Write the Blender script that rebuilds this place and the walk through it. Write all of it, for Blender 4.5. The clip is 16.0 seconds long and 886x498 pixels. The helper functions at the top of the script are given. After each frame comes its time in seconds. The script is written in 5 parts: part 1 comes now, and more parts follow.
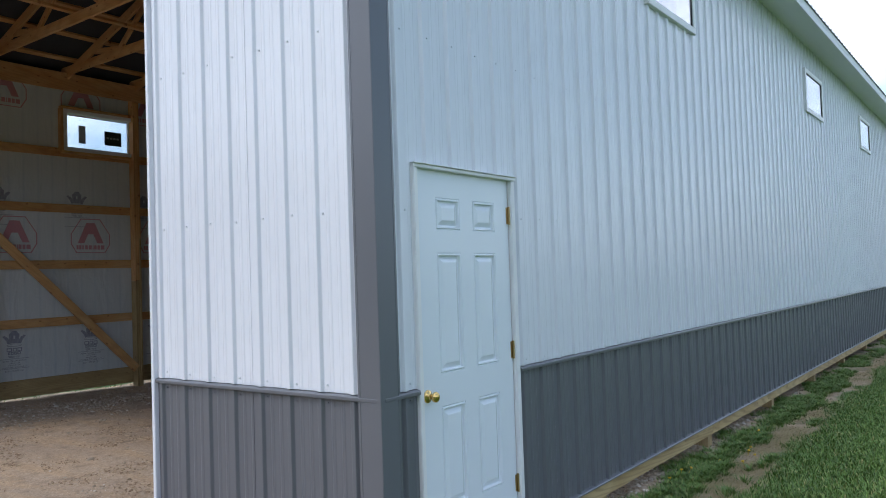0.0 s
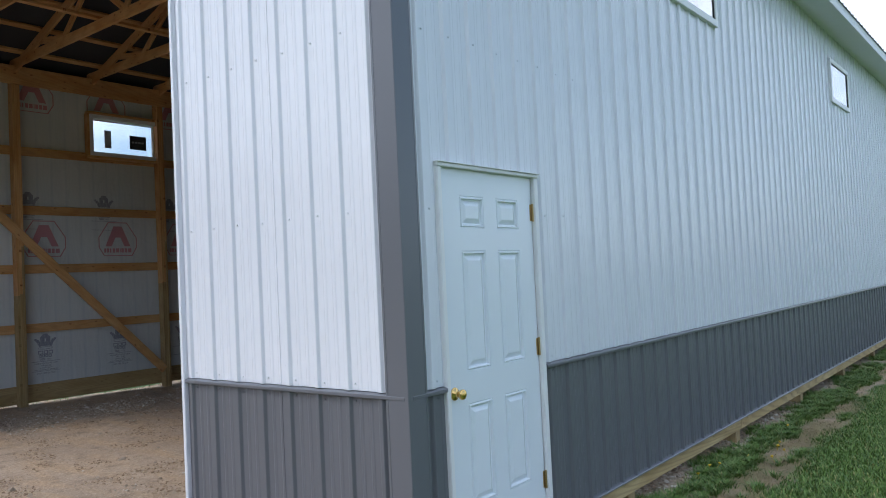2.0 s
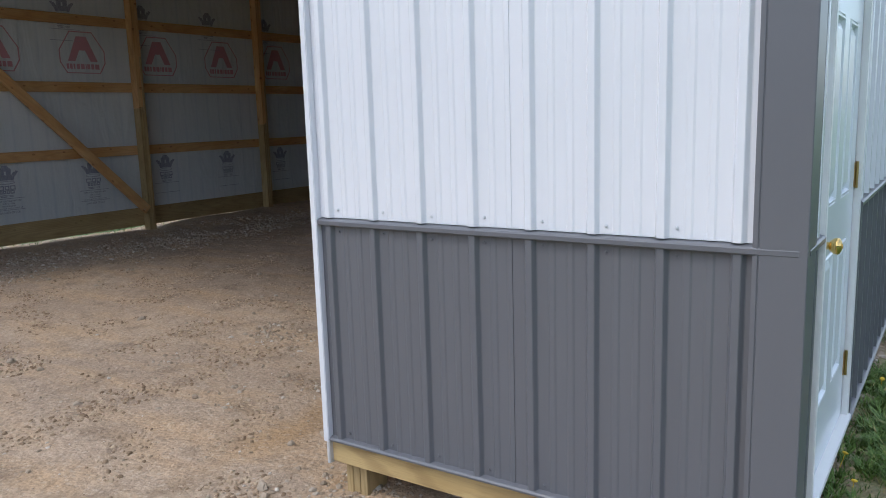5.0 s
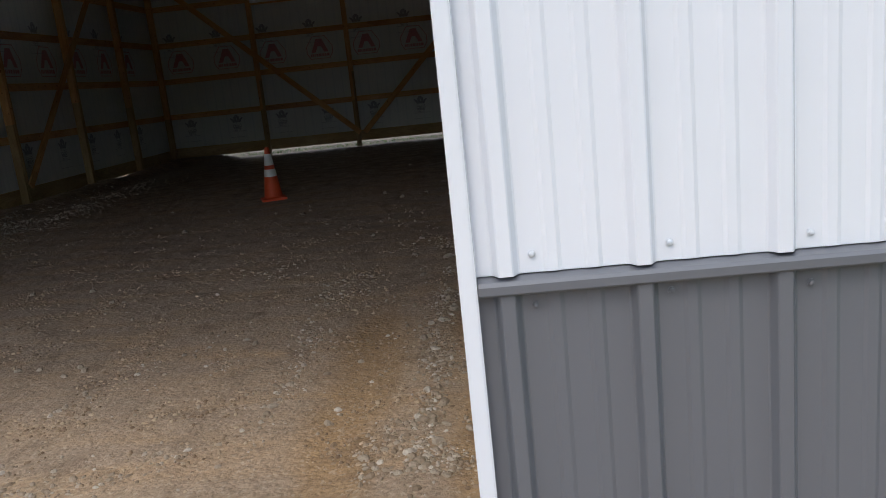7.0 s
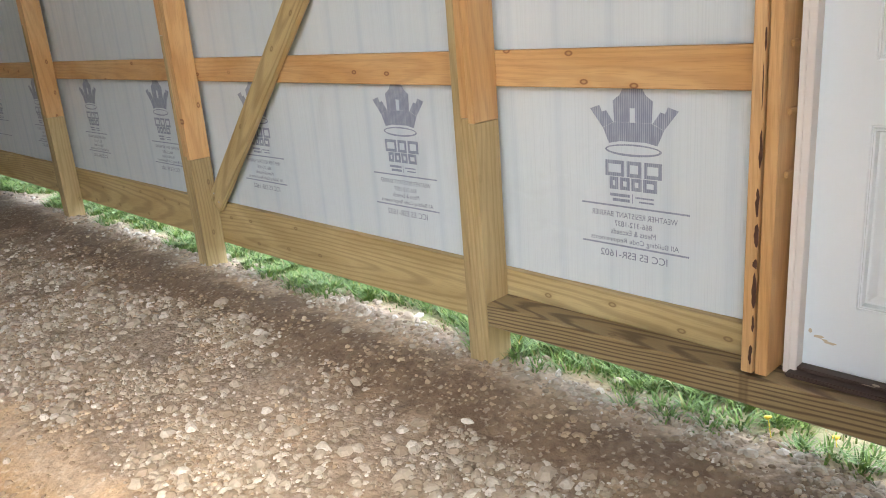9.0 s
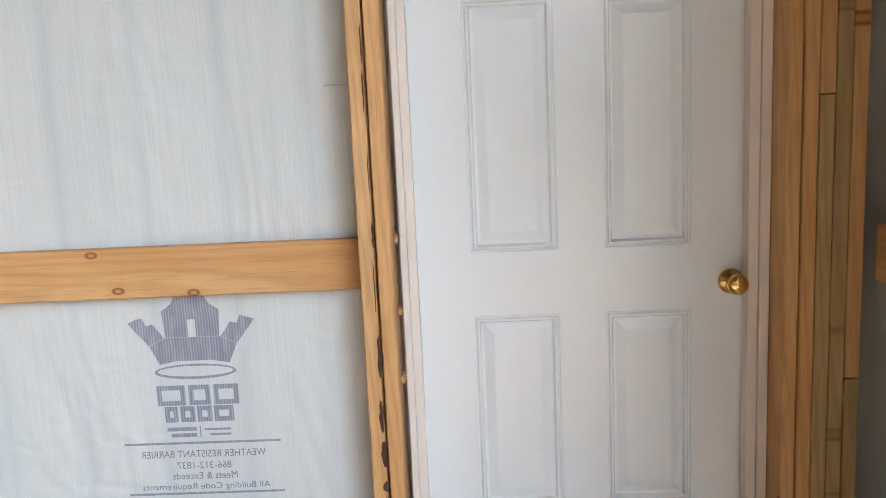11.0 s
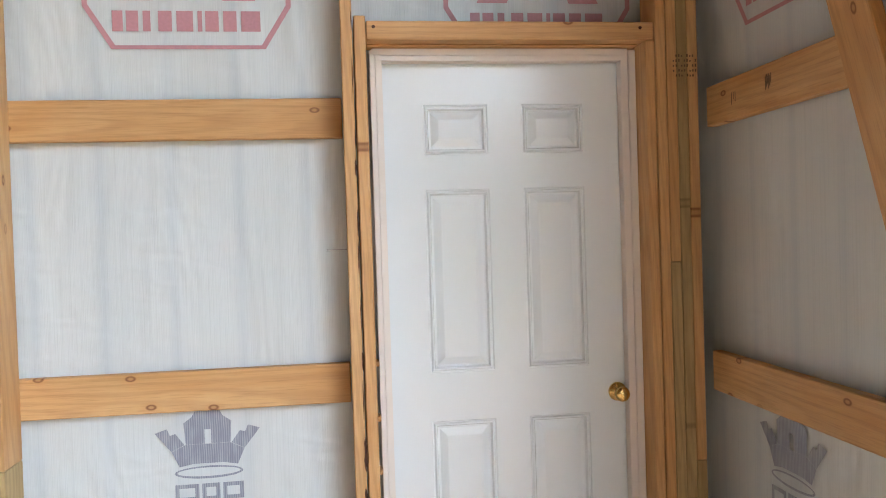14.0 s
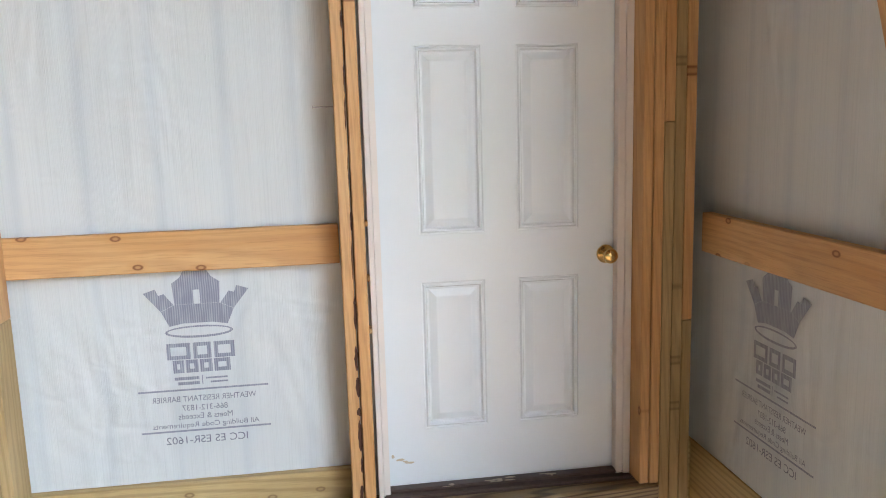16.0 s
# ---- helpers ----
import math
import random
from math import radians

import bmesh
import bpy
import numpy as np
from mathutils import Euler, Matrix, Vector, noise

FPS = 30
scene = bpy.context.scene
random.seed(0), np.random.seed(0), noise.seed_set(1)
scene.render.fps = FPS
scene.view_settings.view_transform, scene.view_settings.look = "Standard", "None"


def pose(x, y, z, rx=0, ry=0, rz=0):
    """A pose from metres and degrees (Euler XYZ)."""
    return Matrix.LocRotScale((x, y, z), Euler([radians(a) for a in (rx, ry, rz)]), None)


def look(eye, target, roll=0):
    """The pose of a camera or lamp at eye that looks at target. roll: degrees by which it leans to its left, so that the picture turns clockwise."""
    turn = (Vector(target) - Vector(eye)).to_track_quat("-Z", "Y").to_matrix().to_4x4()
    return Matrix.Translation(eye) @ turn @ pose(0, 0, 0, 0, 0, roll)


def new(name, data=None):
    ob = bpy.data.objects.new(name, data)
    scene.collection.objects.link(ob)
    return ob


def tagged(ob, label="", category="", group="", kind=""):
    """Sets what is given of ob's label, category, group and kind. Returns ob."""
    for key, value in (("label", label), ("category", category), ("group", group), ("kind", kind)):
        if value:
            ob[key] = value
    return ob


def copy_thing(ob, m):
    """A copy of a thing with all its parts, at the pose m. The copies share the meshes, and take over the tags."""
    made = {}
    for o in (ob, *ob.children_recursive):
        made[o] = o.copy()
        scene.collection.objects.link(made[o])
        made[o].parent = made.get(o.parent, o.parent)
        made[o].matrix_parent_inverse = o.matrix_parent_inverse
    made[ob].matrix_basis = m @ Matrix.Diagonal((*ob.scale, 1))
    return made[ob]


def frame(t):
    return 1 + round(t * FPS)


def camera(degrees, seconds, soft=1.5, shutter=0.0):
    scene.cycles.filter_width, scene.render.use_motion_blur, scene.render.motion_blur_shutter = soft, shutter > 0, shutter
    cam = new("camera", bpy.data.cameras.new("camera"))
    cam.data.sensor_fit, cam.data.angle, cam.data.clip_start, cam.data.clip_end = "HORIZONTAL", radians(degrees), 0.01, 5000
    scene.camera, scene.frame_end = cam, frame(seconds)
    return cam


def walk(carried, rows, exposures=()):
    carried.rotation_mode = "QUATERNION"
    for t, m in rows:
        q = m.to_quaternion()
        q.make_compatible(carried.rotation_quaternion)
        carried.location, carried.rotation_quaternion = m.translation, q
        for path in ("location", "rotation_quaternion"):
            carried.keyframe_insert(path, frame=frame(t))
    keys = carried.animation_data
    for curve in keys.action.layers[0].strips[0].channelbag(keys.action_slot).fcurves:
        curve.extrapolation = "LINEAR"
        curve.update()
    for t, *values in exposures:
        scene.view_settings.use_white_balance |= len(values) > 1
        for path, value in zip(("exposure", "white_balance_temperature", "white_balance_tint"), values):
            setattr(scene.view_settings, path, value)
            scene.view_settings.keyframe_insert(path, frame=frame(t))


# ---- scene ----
cam = camera(59.3, 16.0, soft=1.0)
PATH = [
    (0, (2.508, -2.833, 1.777), (1.319, -1.227, 1.844), -1.9),
    (0.5, (2.518, -2.84, 1.794), (1.352, -1.221, 1.931), -2.2),
    (1, (2.515, -2.842, 1.804), (1.351, -1.223, 1.962), -2.8),
    (1.5, (2.5, -2.842, 1.788), (1.3, -1.244, 1.889), -3.1),
    (2, (2.507, -2.856, 1.778), (1.273, -1.284, 1.842), -2.7),
    (2.5, (2.502, -2.846, 1.771), (1.257, -1.281, 1.798), -2.6),
    (3, (2.408, -2.813, 1.735), (1.097, -1.305, 1.668), -2.3),
    (3.5, (1.978, -2.745, 1.62), (0.596, -1.312, 1.429), -0.8),
    (3.7, (1.829, -2.706, 1.619), (0.462, -1.265, 1.385), -0.7),
    (5.8, (-0.615, -2.023, 1.577), (-1.453, -0.247, 1.202), -4.2),
    (6, (-0.836, -1.919, 1.573), (-1.589, -0.107, 1.186), -4.7),
    (6.5, (-1.318, -1.642, 1.56), (-1.765, 0.264, 1.153), -5.7),
    (7, (-1.777, -1.286, 1.54), (-1.895, 0.664, 1.112), -6.0),
    (7.5, (-2.116, -0.949, 1.545), (-1.912, 0.993, 1.111), -6.1),
    (7.7, (-2.229, -0.79, 1.553), (-1.916, 1.132, 1.099), -6.0),
    (8, (-2.338, -0.518, 1.539), (-1.834, 1.36, 1.069), -5.0),
    (8.1, (-2.343, -0.395, 1.522), (-1.771, 1.461, 1.044), -4.6),
    (8.4, (-2.425, -0.144, 1.485), (-1.603, 1.615, 1.002), -4.3),
    (8.5, (-2.439, -0.068, 1.481), (-1.527, 1.642, 0.986), -3.9),
    (9, (-2.352, 0.351, 1.473), (-1.042, 1.743, 0.885), -4.6),
    (9.4, (-2.264, 0.636, 1.487), (-0.69, 1.69, 0.846), -4.7),
    (9.5, (-2.236, 0.689, 1.494), (-0.614, 1.654, 0.831), -5.2),
    (10, (-2.095, 0.929, 1.516), (-0.254, 1.405, 0.899), -4.3),
    (10.2, (-2.003, 0.981, 1.52), (-0.112, 1.292, 0.948), -3.9),
    (12.3, (-2.51, 1.17, 1.71), (-0.514, 1.111, 1.602), -2.0),
    (12.5, (-2.612, 1.203, 1.727), (-0.616, 1.108, 1.634), -1.6),
    (13, (-2.734, 1.324, 1.739), (-0.745, 1.117, 1.702), -1.4),
    (13.5, (-2.755, 1.364, 1.743), (-0.773, 1.097, 1.716), -1.8),
    (14, (-2.757, 1.37, 1.74), (-0.775, 1.107, 1.703), -1.8),
    (14.5, (-2.752, 1.372, 1.712), (-0.77, 1.117, 1.616), -1.8),
    (15, (-2.74, 1.373, 1.68), (-0.764, 1.12, 1.513), -1.6),
    (15.5, (-2.725, 1.388, 1.664), (-0.759, 1.111, 1.422), -1.6),
    (16, (-2.722, 1.38, 1.638), (-0.769, 1.092, 1.318), -1.6),
]
EXPOSURES = [(0, 0.74, 5980, 10), (2.6, 0.78, 6000, 10), (3.6, 0.86, 6080, 10), (5.9, 0.82, 6150, 10), (6.8, 0.92, 6350, 9), (7.5, 1.28, 7000, 9), (7.8, 2.0, 7600, 9), (8.1, 2.65, 7750, 9), (8.6, 3.22, 7300, 9), (9.2, 3.44, 6750, 9), (9.6, 3.46, 6500, 9), (10.2, 3.55, 6450, 9), (12.3, 3.60, 6360, 8), (16, 3.64, 6340, 8)]
walk(cam, [(t, look(eye, target, roll)) for t, eye, target, roll in PATH], EXPOSURES)

# ---------------------------------------------------------------- light
SUN_EL, SUN_AZ = 57.0, 196.0   # degrees; azimuth clockwise from +Y
world = bpy.data.worlds.new("sky_world")
scene.world = world
world.use_nodes = True
wn, wl = world.node_tree.nodes, world.node_tree.links
sky = wn.new("ShaderNodeTexSky")
sky.sky_type = "NISHITA"
sky.sun_disc = False
sky.sun_elevation, sky.sun_rotation = radians(SUN_EL), radians(SUN_AZ)
sky.dust_density = 2.5
cloud_co = wn.new("ShaderNodeTexCoord")
cloud_map = wn.new("ShaderNodeMapping")
cloud_map.inputs["Scale"].default_value = (1.0, 1.0, 2.6)
cloud = wn.new("ShaderNodeTexNoise")
cloud.inputs["Scale"].default_value = 2.3
cloud.inputs["Detail"].default_value = 7
cloud_ramp = wn.new("ShaderNodeValToRGB")
cloud_ramp.color_ramp.elements[0].position, cloud_ramp.color_ramp.elements[1].position = 0.42, 0.66
cloud_mix = wn.new("ShaderNodeMix")
cloud_mix.data_type = "RGBA"
cloud_mix.inputs["B"].default_value = (6.6, 7.1, 7.8, 1)
wl.new(cloud_co.outputs["Generated"], cloud_map.inputs["Vector"])
wl.new(cloud_map.outputs["Vector"], cloud.inputs["Vector"])
wl.new(cloud.outputs["Fac"], cloud_ramp.inputs["Fac"])
wl.new(cloud_ramp.outputs["Color"], cloud_mix.inputs["Factor"])
wl.new(sky.outputs["Color"], cloud_mix.inputs["A"])
wl.new(cloud_mix.outputs["Result"], wn["Background"].inputs["Color"])
wn["Background"].inputs["Strength"].default_value = 0.15

sun = new("sun", bpy.data.lights.new("sun", "SUN"))
sun.data.energy, sun.data.angle, sun.data.color = 0.38, radians(16), (1.0, 0.96, 0.9)
az, el = radians(SUN_AZ), radians(SUN_EL)
sun_way = Vector((math.sin(az) * math.cos(el), math.cos(az) * math.cos(el), math.sin(el)))
sun.matrix_world = look(sun_way * 40, (0, 0, 0))


# ---------------------------------------------------------------- materials
class Mat:
    """A Principled material with a few node shortcuts."""

    def __init__(self, name, rough=0.5, metal=0.0, color=(0.5, 0.5, 0.5)):
        self.m = bpy.data.materials.new(name)
        self.m.use_nodes = True
        self.n, self.l = self.m.node_tree.nodes, self.m.node_tree.links
        self.p = self.n["Principled BSDF"]
        self.p.inputs["Roughness"].default_value = rough
        self.p.inputs["Metallic"].default_value = metal
        self.p.inputs["Base Color"].default_value = (*color, 1)
        self.co = self.n.new("ShaderNodeTexCoord").outputs["Object"]

    def rnd(self):
        return self.n.new("ShaderNodeObjectInfo").outputs["Random"]

    def math(self, op, a, b=0.0, c=None):
        nd = self.n.new("ShaderNodeMath")
        nd.operation = op
        for k, v in enumerate((a, b, c)):
            if v is None:
                continue
            if isinstance(v, (int, float)):
                nd.inputs[k].default_value = v
            else:
                self.l.new(v, nd.inputs[k])
        return nd.outputs[0]

    def shifted(self, amount=20.0):
        nd = self.n.new("ShaderNodeVectorMath")
        nd.operation = "ADD"
        self.l.new(self.co, nd.inputs[0])
        self.l.new(self.math("MULTIPLY", self.rnd(), amount), nd.inputs[1])
        return nd.outputs[0]

    def mapped(self, vec, scale):
        nd = self.n.new("ShaderNodeMapping")
        nd.inputs["Scale"].default_value = scale
        self.l.new(vec, nd.inputs["Vector"])
        return nd.outputs["Vector"]

    def noise(self, vec, scale, detail=3, distort=0.0):
        nd = self.n.new("ShaderNodeTexNoise")
        nd.inputs["Scale"].default_value = scale
        nd.inputs["Detail"].default_value = detail
        nd.inputs["Distortion"].default_value = distort
        self.l.new(vec, nd.inputs["Vector"])
        return nd.outputs["Fac"]

    def voronoi(self, vec, scale, out="Distance", dims="3D"):
        nd = self.n.new("ShaderNodeTexVoronoi")
        nd.voronoi_dimensions = dims
        nd.inputs["Scale"].default_value = scale
        self.l.new(vec, nd.inputs["Vector"])
        return nd.outputs[out]

    def ramp(self, fac, *stops):
        nd = self.n.new("ShaderNodeValToRGB")
        el = nd.color_ramp.elements
        while len(el) < len(stops):
            el.new(0.5)
        for e, (pos, col) in zip(el, stops):
            e.position = pos
            e.color = (*col, 1) if isinstance(col, tuple) else (col, col, col, 1)
        self.l.new(fac, nd.inputs["Fac"])
        return nd.outputs["Color"]

    def mix(self, fac, a, b, mode="MIX"):
        nd = self.n.new("ShaderNodeMix")
        nd.data_type = "RGBA"
        nd.blend_type = mode
        for sock, v in ((nd.inputs["Factor"], fac), (nd.inputs["A"], a), (nd.inputs["B"], b)):
            if isinstance(v, tuple):
                sock.default_value = (*v, 1)
            elif isinstance(v, (int, float)):
                sock.default_value = v
            else:
                self.l.new(v, sock)
        return nd.outputs["Result"]

    def color(self, sock):
        self.l.new(sock, self.p.inputs["Base Color"])
        return self

    def rough(self, sock):
        self.l.new(sock, self.p.inputs["Roughness"])
        return self

    def bump(self, height, strength=0.3, dist=0.01):
        nd = self.n.new("ShaderNodeBump")
        nd.inputs["Strength"].default_value = strength
        nd.inputs["Distance"].default_value = dist
        self.l.new(height, nd.inputs["Height"])
        self.l.new(nd.outputs["Normal"], self.p.inputs["Normal"])
        return self

    def attr(self, name):
        nd = self.n.new("ShaderNodeAttribute")
        nd.attribute_name = name
        return nd.outputs["Fac"]


def painted_metal(name, col, rough):
    k = Mat(name, rough)
    big = k.noise(k.co, 1.3, 4)
    fine = k.noise(k.mapped(k.co, (40, 40, 3)), 3, 2)
    dark = tuple(c * 0.90 for c in col)
    k.color(k.mix(k.math("MULTIPLY", big, 0.9), col, dark))
    k.rough(k.ramp(fine, (0.3, rough - 0.004), (0.7, rough + 0.006)))
    k.bump(k.noise(k.co, 5, 2), 0.04, 0.01)
    return k.m


def lumber(name, light, mid, dark, knots=0.8, rough=0.65, lines=0.5, rings=15, wander=8):
    """Sawn boards, grain along the board's own X."""
    k = Mat(name, rough)
    v = k.shifted(30)
    near = k.shifted(0.12)
    wave = k.n.new("ShaderNodeTexWave")
    wave.wave_type, wave.rings_direction = "RINGS", "X"
    wave.inputs["Scale"].default_value = rings
    wave.inputs["Distortion"].default_value = wander
    wave.inputs["Detail"].default_value = 2
    wave.inputs["Detail Scale"].default_value = 0.6
    # rings cut at a slant, which gives arched grain on the faces
    slant = k.n.new("ShaderNodeMapping")
    slant.inputs["Rotation"].default_value = (0, radians(3.2), radians(1.6))
    slant.inputs["Location"].default_value = (0, -0.02, 0.03)
    k.l.new(near, slant.inputs["Vector"])
    k.l.new(k.mapped(slant.outputs["Vector"], (0.12, 1, 1)), wave.inputs["Vector"])
    ring = wave.outputs["Fac"]
    stain = k.noise(k.mapped(v, (0.8, 3, 3)), 2.0, 4, 0.5)
    fine = k.noise(k.mapped(v, (5, 130, 130)), 2.0, 3)
    body = k.mix(k.ramp(stain, (0.30, 0.0), (0.72, 1.0)), light, mid)
    body = k.mix(k.math("MULTIPLY", k.ramp(ring, (0.45, 0.0), (0.95, 1.0)), lines), body, dark)
    body = k.mix(k.ramp(fine, (0.50, 0.0), (0.85, 0.40)), body, dark)
    knot_at = k.mapped(v, (4.2, 7.5, 0))
    some = k.ramp(k.voronoi(knot_at, 1.0, "Color", "2D"), (0.42, 1.0), (0.46, 0.0))
    kn = k.voronoi(knot_at, 1.0, dims="2D")
    halo = k.math("MULTIPLY", some, k.ramp(kn, (0.08, 0.9), (0.18, 0.0)))
    spot = k.math("MULTIPLY", some, k.ramp(kn, (0.025, 0.3), (0.05, 1.0), (0.062, 1.0), (0.085, 0.0)))
    body = k.mix(k.math("MULTIPLY", halo, knots * 0.45), body, mid)
    body = k.mix(k.math("MULTIPLY", spot, knots), body, dark)
    tone = k.math("MULTIPLY_ADD", k.rnd(), 0.26, 0.86)
    k.color(k.mix(1.0, body, k.ramp(tone, (0.0, 0.0), (1.0, 1.0)), "MULTIPLY"))
    k.bump(k.math("ADD", k.math("MULTIPLY", ring, 0.4), fine), 0.25, 0.003)
    return k.m


M_WHITE = painted_metal("white_painted_steel", (0.71, 0.735, 0.775), 0.20)
M_GREY = painted_metal("charcoal_painted_steel", (0.130, 0.136, 0.150), 0.32)
M_SOFFIT = painted_metal("white_soffit", (0.72, 0.74, 0.74), 0.5)
M_ROOF = painted_metal("charcoal_roof_steel", (0.07, 0.075, 0.08), 0.45)
M_NEW = lumber("new_spruce", (0.66, 0.42, 0.20), (0.53, 0.275, 0.095), (0.22, 0.085, 0.028), 0.95, 0.6, 0.16)
M_TREAT = lumber("treated_pine", (0.48, 0.36, 0.18), (0.34, 0.235, 0.10), (0.15, 0.095, 0.04), 0.6, 0.7, 0.24)
M_SKIRT = lumber("pale_treated_skirt", (0.58, 0.44, 0.215), (0.40, 0.275, 0.11), (0.18, 0.105, 0.04), 0.7, 0.65, 0.34, 14, 6)
M_DARKT = lumber("dark_stained_treated_pine", (0.33, 0.245, 0.125), (0.235, 0.16, 0.075), (0.085, 0.046, 0.02), 0.5, 0.45, 0.85, 24, 5)


def make_wrap():
    k = Mat("woven_house_wrap", 0.36)
    sep = k.n.new("ShaderNodeSeparateXYZ")
    k.l.new(k.co, sep.inputs[0])
    along = k.math("ADD", sep.outputs["X"], sep.outputs["Y"])
    # the steel ribs behind show faintly through the thin sheet
    rib = k.math("ABSOLUTE", k.math("SUBTRACT", k.math("FRACT", k.math("DIVIDE", along, 0.2286)), 0.5))
    stripe = k.ramp(rib, (0.02, 1.0), (0.10, 0.25), (0.16, 0.0))
    big = k.noise(k.mapped(k.co, (1, 1, 0.6)), 1.4, 4)
    thread = k.noise(k.mapped(k.co, (150, 150, 0.8)), 2.0, 2)
    band = k.noise(k.mapped(k.co, (22, 22, 0.5)), 1.0, 3)
    base = k.mix(big, (0.645, 0.68, 0.69), (0.57, 0.61, 0.625))
    base = k.mix(k.math("MULTIPLY", stripe, k.math("MULTIPLY", big, 0.6)), base, (0.42, 0.49, 0.55))
    base = k.mix(k.ramp(band, (0.45, 0.0), (0.75, 0.12)), base, (0.72, 0.74, 0.74))
    base = k.mix(k.ramp(thread, (0.48, 0.0), (0.72, 0.26)), base, (0.42, 0.455, 0.475))
    k.color(base)
    # soft hanging folds, short gathers, and the raised threads
    fold = k.noise(k.mapped(k.co, (3.2, 3.2, 1.1)), 1.0, 2, 1.2)
    gather = k.noise(k.mapped(k.co, (6.0, 6.0, 10.0)), 1.0, 1, 0.7)
    where = k.ramp(k.noise(k.co, 1.7, 2), (0.42, 0.0), (0.66, 1.0))
    weave = k.noise(k.mapped(k.co, (420, 420, 3)), 1.0, 1)
    h = k.math("ADD", k.math("MULTIPLY", fold, 2.2), k.math("MULTIPLY", k.math("MULTIPLY", gather, where), 0.8))
    h = k.math("ADD", h, k.math("MULTIPLY", weave, 0.05))
    k.bump(h, 0.55, 0.02)
    return k.m


def make_door_paint():
    k = Mat("white_door_paint", 0.22)
    big = k.noise(k.co, 2.0, 3)
    k.color(k.mix(big, (0.735, 0.785, 0.825), (0.705, 0.755, 0.79)))
    k.bump(k.noise(k.mapped(k.co, (60, 60, 6)), 4, 2), 0.05, 0.002)
    return k.m


def make_ground():
    k = Mat("ground_cover", 0.92)
    grass, gravel = k.attr("grass"), k.attr("gravel")
    big = k.noise(k.co, 0.55, 5)
    mid = k.noise(k.co, 3.5, 6)
    fine = k.noise(k.co, 40, 6)
    rnd2 = k.noise(k.mapped(k.co, (0.5, 2.2, 1)), 1.6, 5, 0.6)
    dirt = k.mix(k.ramp(big, (0.36, 0.0), (0.62, 1.0)), (0.48, 0.365, 0.255), (0.39, 0.295, 0.21))
    dirt = k.mix(k.ramp(rnd2, (0.44, 0.0), (0.68, 0.8)), dirt, (0.50, 0.345, 0.20))
    dirt = k.mix(k.ramp(mid, (0.50, 0.0), (0.72, 0.55)), dirt, (0.30, 0.235, 0.17))
    dirt = k.mix(k.ramp(fine, (0.50, 0.0), (0.72, 0.6)), dirt, (0.24, 0.185, 0.13))
    wob = k.n.new("ShaderNodeVectorMath")
    wob.operation = "MULTIPLY_ADD"
    k.l.new(k.noise(k.co, 18, 3), wob.inputs[0])
    wob.inputs[1].default_value = (0.06, 0.06, 0.06)
    k.l.new(k.co, wob.inputs[2])
    dirt = k.mix(k.ramp(k.math("ADD", k.attr("clay"), k.math("MULTIPLY_ADD", mid, 0.8, -0.4)), (0.30, 0.0), (0.85, 0.65)), dirt, (0.40, 0.25, 0.112))
    # brown soil, plus the shade painted into the floor far inside
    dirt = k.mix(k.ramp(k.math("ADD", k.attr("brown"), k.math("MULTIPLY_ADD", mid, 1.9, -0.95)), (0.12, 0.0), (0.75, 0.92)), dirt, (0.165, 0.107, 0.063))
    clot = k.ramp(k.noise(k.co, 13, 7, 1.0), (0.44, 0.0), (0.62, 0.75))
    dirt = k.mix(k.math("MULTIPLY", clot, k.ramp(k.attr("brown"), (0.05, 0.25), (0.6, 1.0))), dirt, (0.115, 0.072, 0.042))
    crumb = k.voronoi(wob.outputs[0], 70, "Color")
    dirt = k.mix(k.ramp(crumb, (0.25, 0.32), (0.42, 0.0)), dirt, (0.20, 0.15, 0.10))
    dirt = k.mix(k.ramp(crumb, (0.76, 0.0), (0.82, 0.4)), dirt, (0.52, 0.44, 0.34))
    cell = k.voronoi(wob.outputs[0], 38, "Color")
    edge = k.voronoi(wob.outputs[0], 38)
    chip = k.mix(k.ramp(cell, (0.1, 0.0), (0.9, 1.0)), (0.25, 0.195, 0.14), (0.48, 0.41, 0.33))
    chip = k.mix(k.ramp(edge, (0.35, 0.0), (0.8, 0.8)), chip, (0.17, 0.135, 0.10))
    patch = k.math("ADD", gravel, k.math("MULTIPLY_ADD", mid, 1.1, -0.62))
    soil = k.mix(k.ramp(patch, (0.30, 0.0), (0.66, 0.62)), dirt, chip)
    turf = k.mix(mid, (0.06, 0.115, 0.026), (0.11, 0.19, 0.045))
    turf = k.mix(k.ramp(fine, (0.42, 0.0), (0.7, 0.6)), turf, (0.05, 0.085, 0.02))
    wild = k.math("ADD", grass, k.math("MULTIPLY_ADD", mid, 0.9, -0.45))
    k.color(k.mix(k.ramp(wild, (0.30, 0.0), (0.72, 1.0)), soil, turf))
    stony = k.math("MULTIPLY", edge, k.math("MULTIPLY", patch, -0.6))
    lump = k.math("ADD", stony, k.math("ADD", k.math("MULTIPLY", fine, 0.9), mid))
    k.bump(k.math("ADD", lump, k.math("MULTIPLY", k.noise(k.co, 6, 7, 0.8), 1.6)), 0.6, 0.025)
    return k.m


def plain(name, col, rough=0.5, metal=0.0, vary=0.12, scale=6.0):
    k = Mat(name, rough, metal)
    k.color(k.mix(k.noise(k.co, scale, 4), col, tuple(c * (1 - vary) for c in col)))
    return k.m


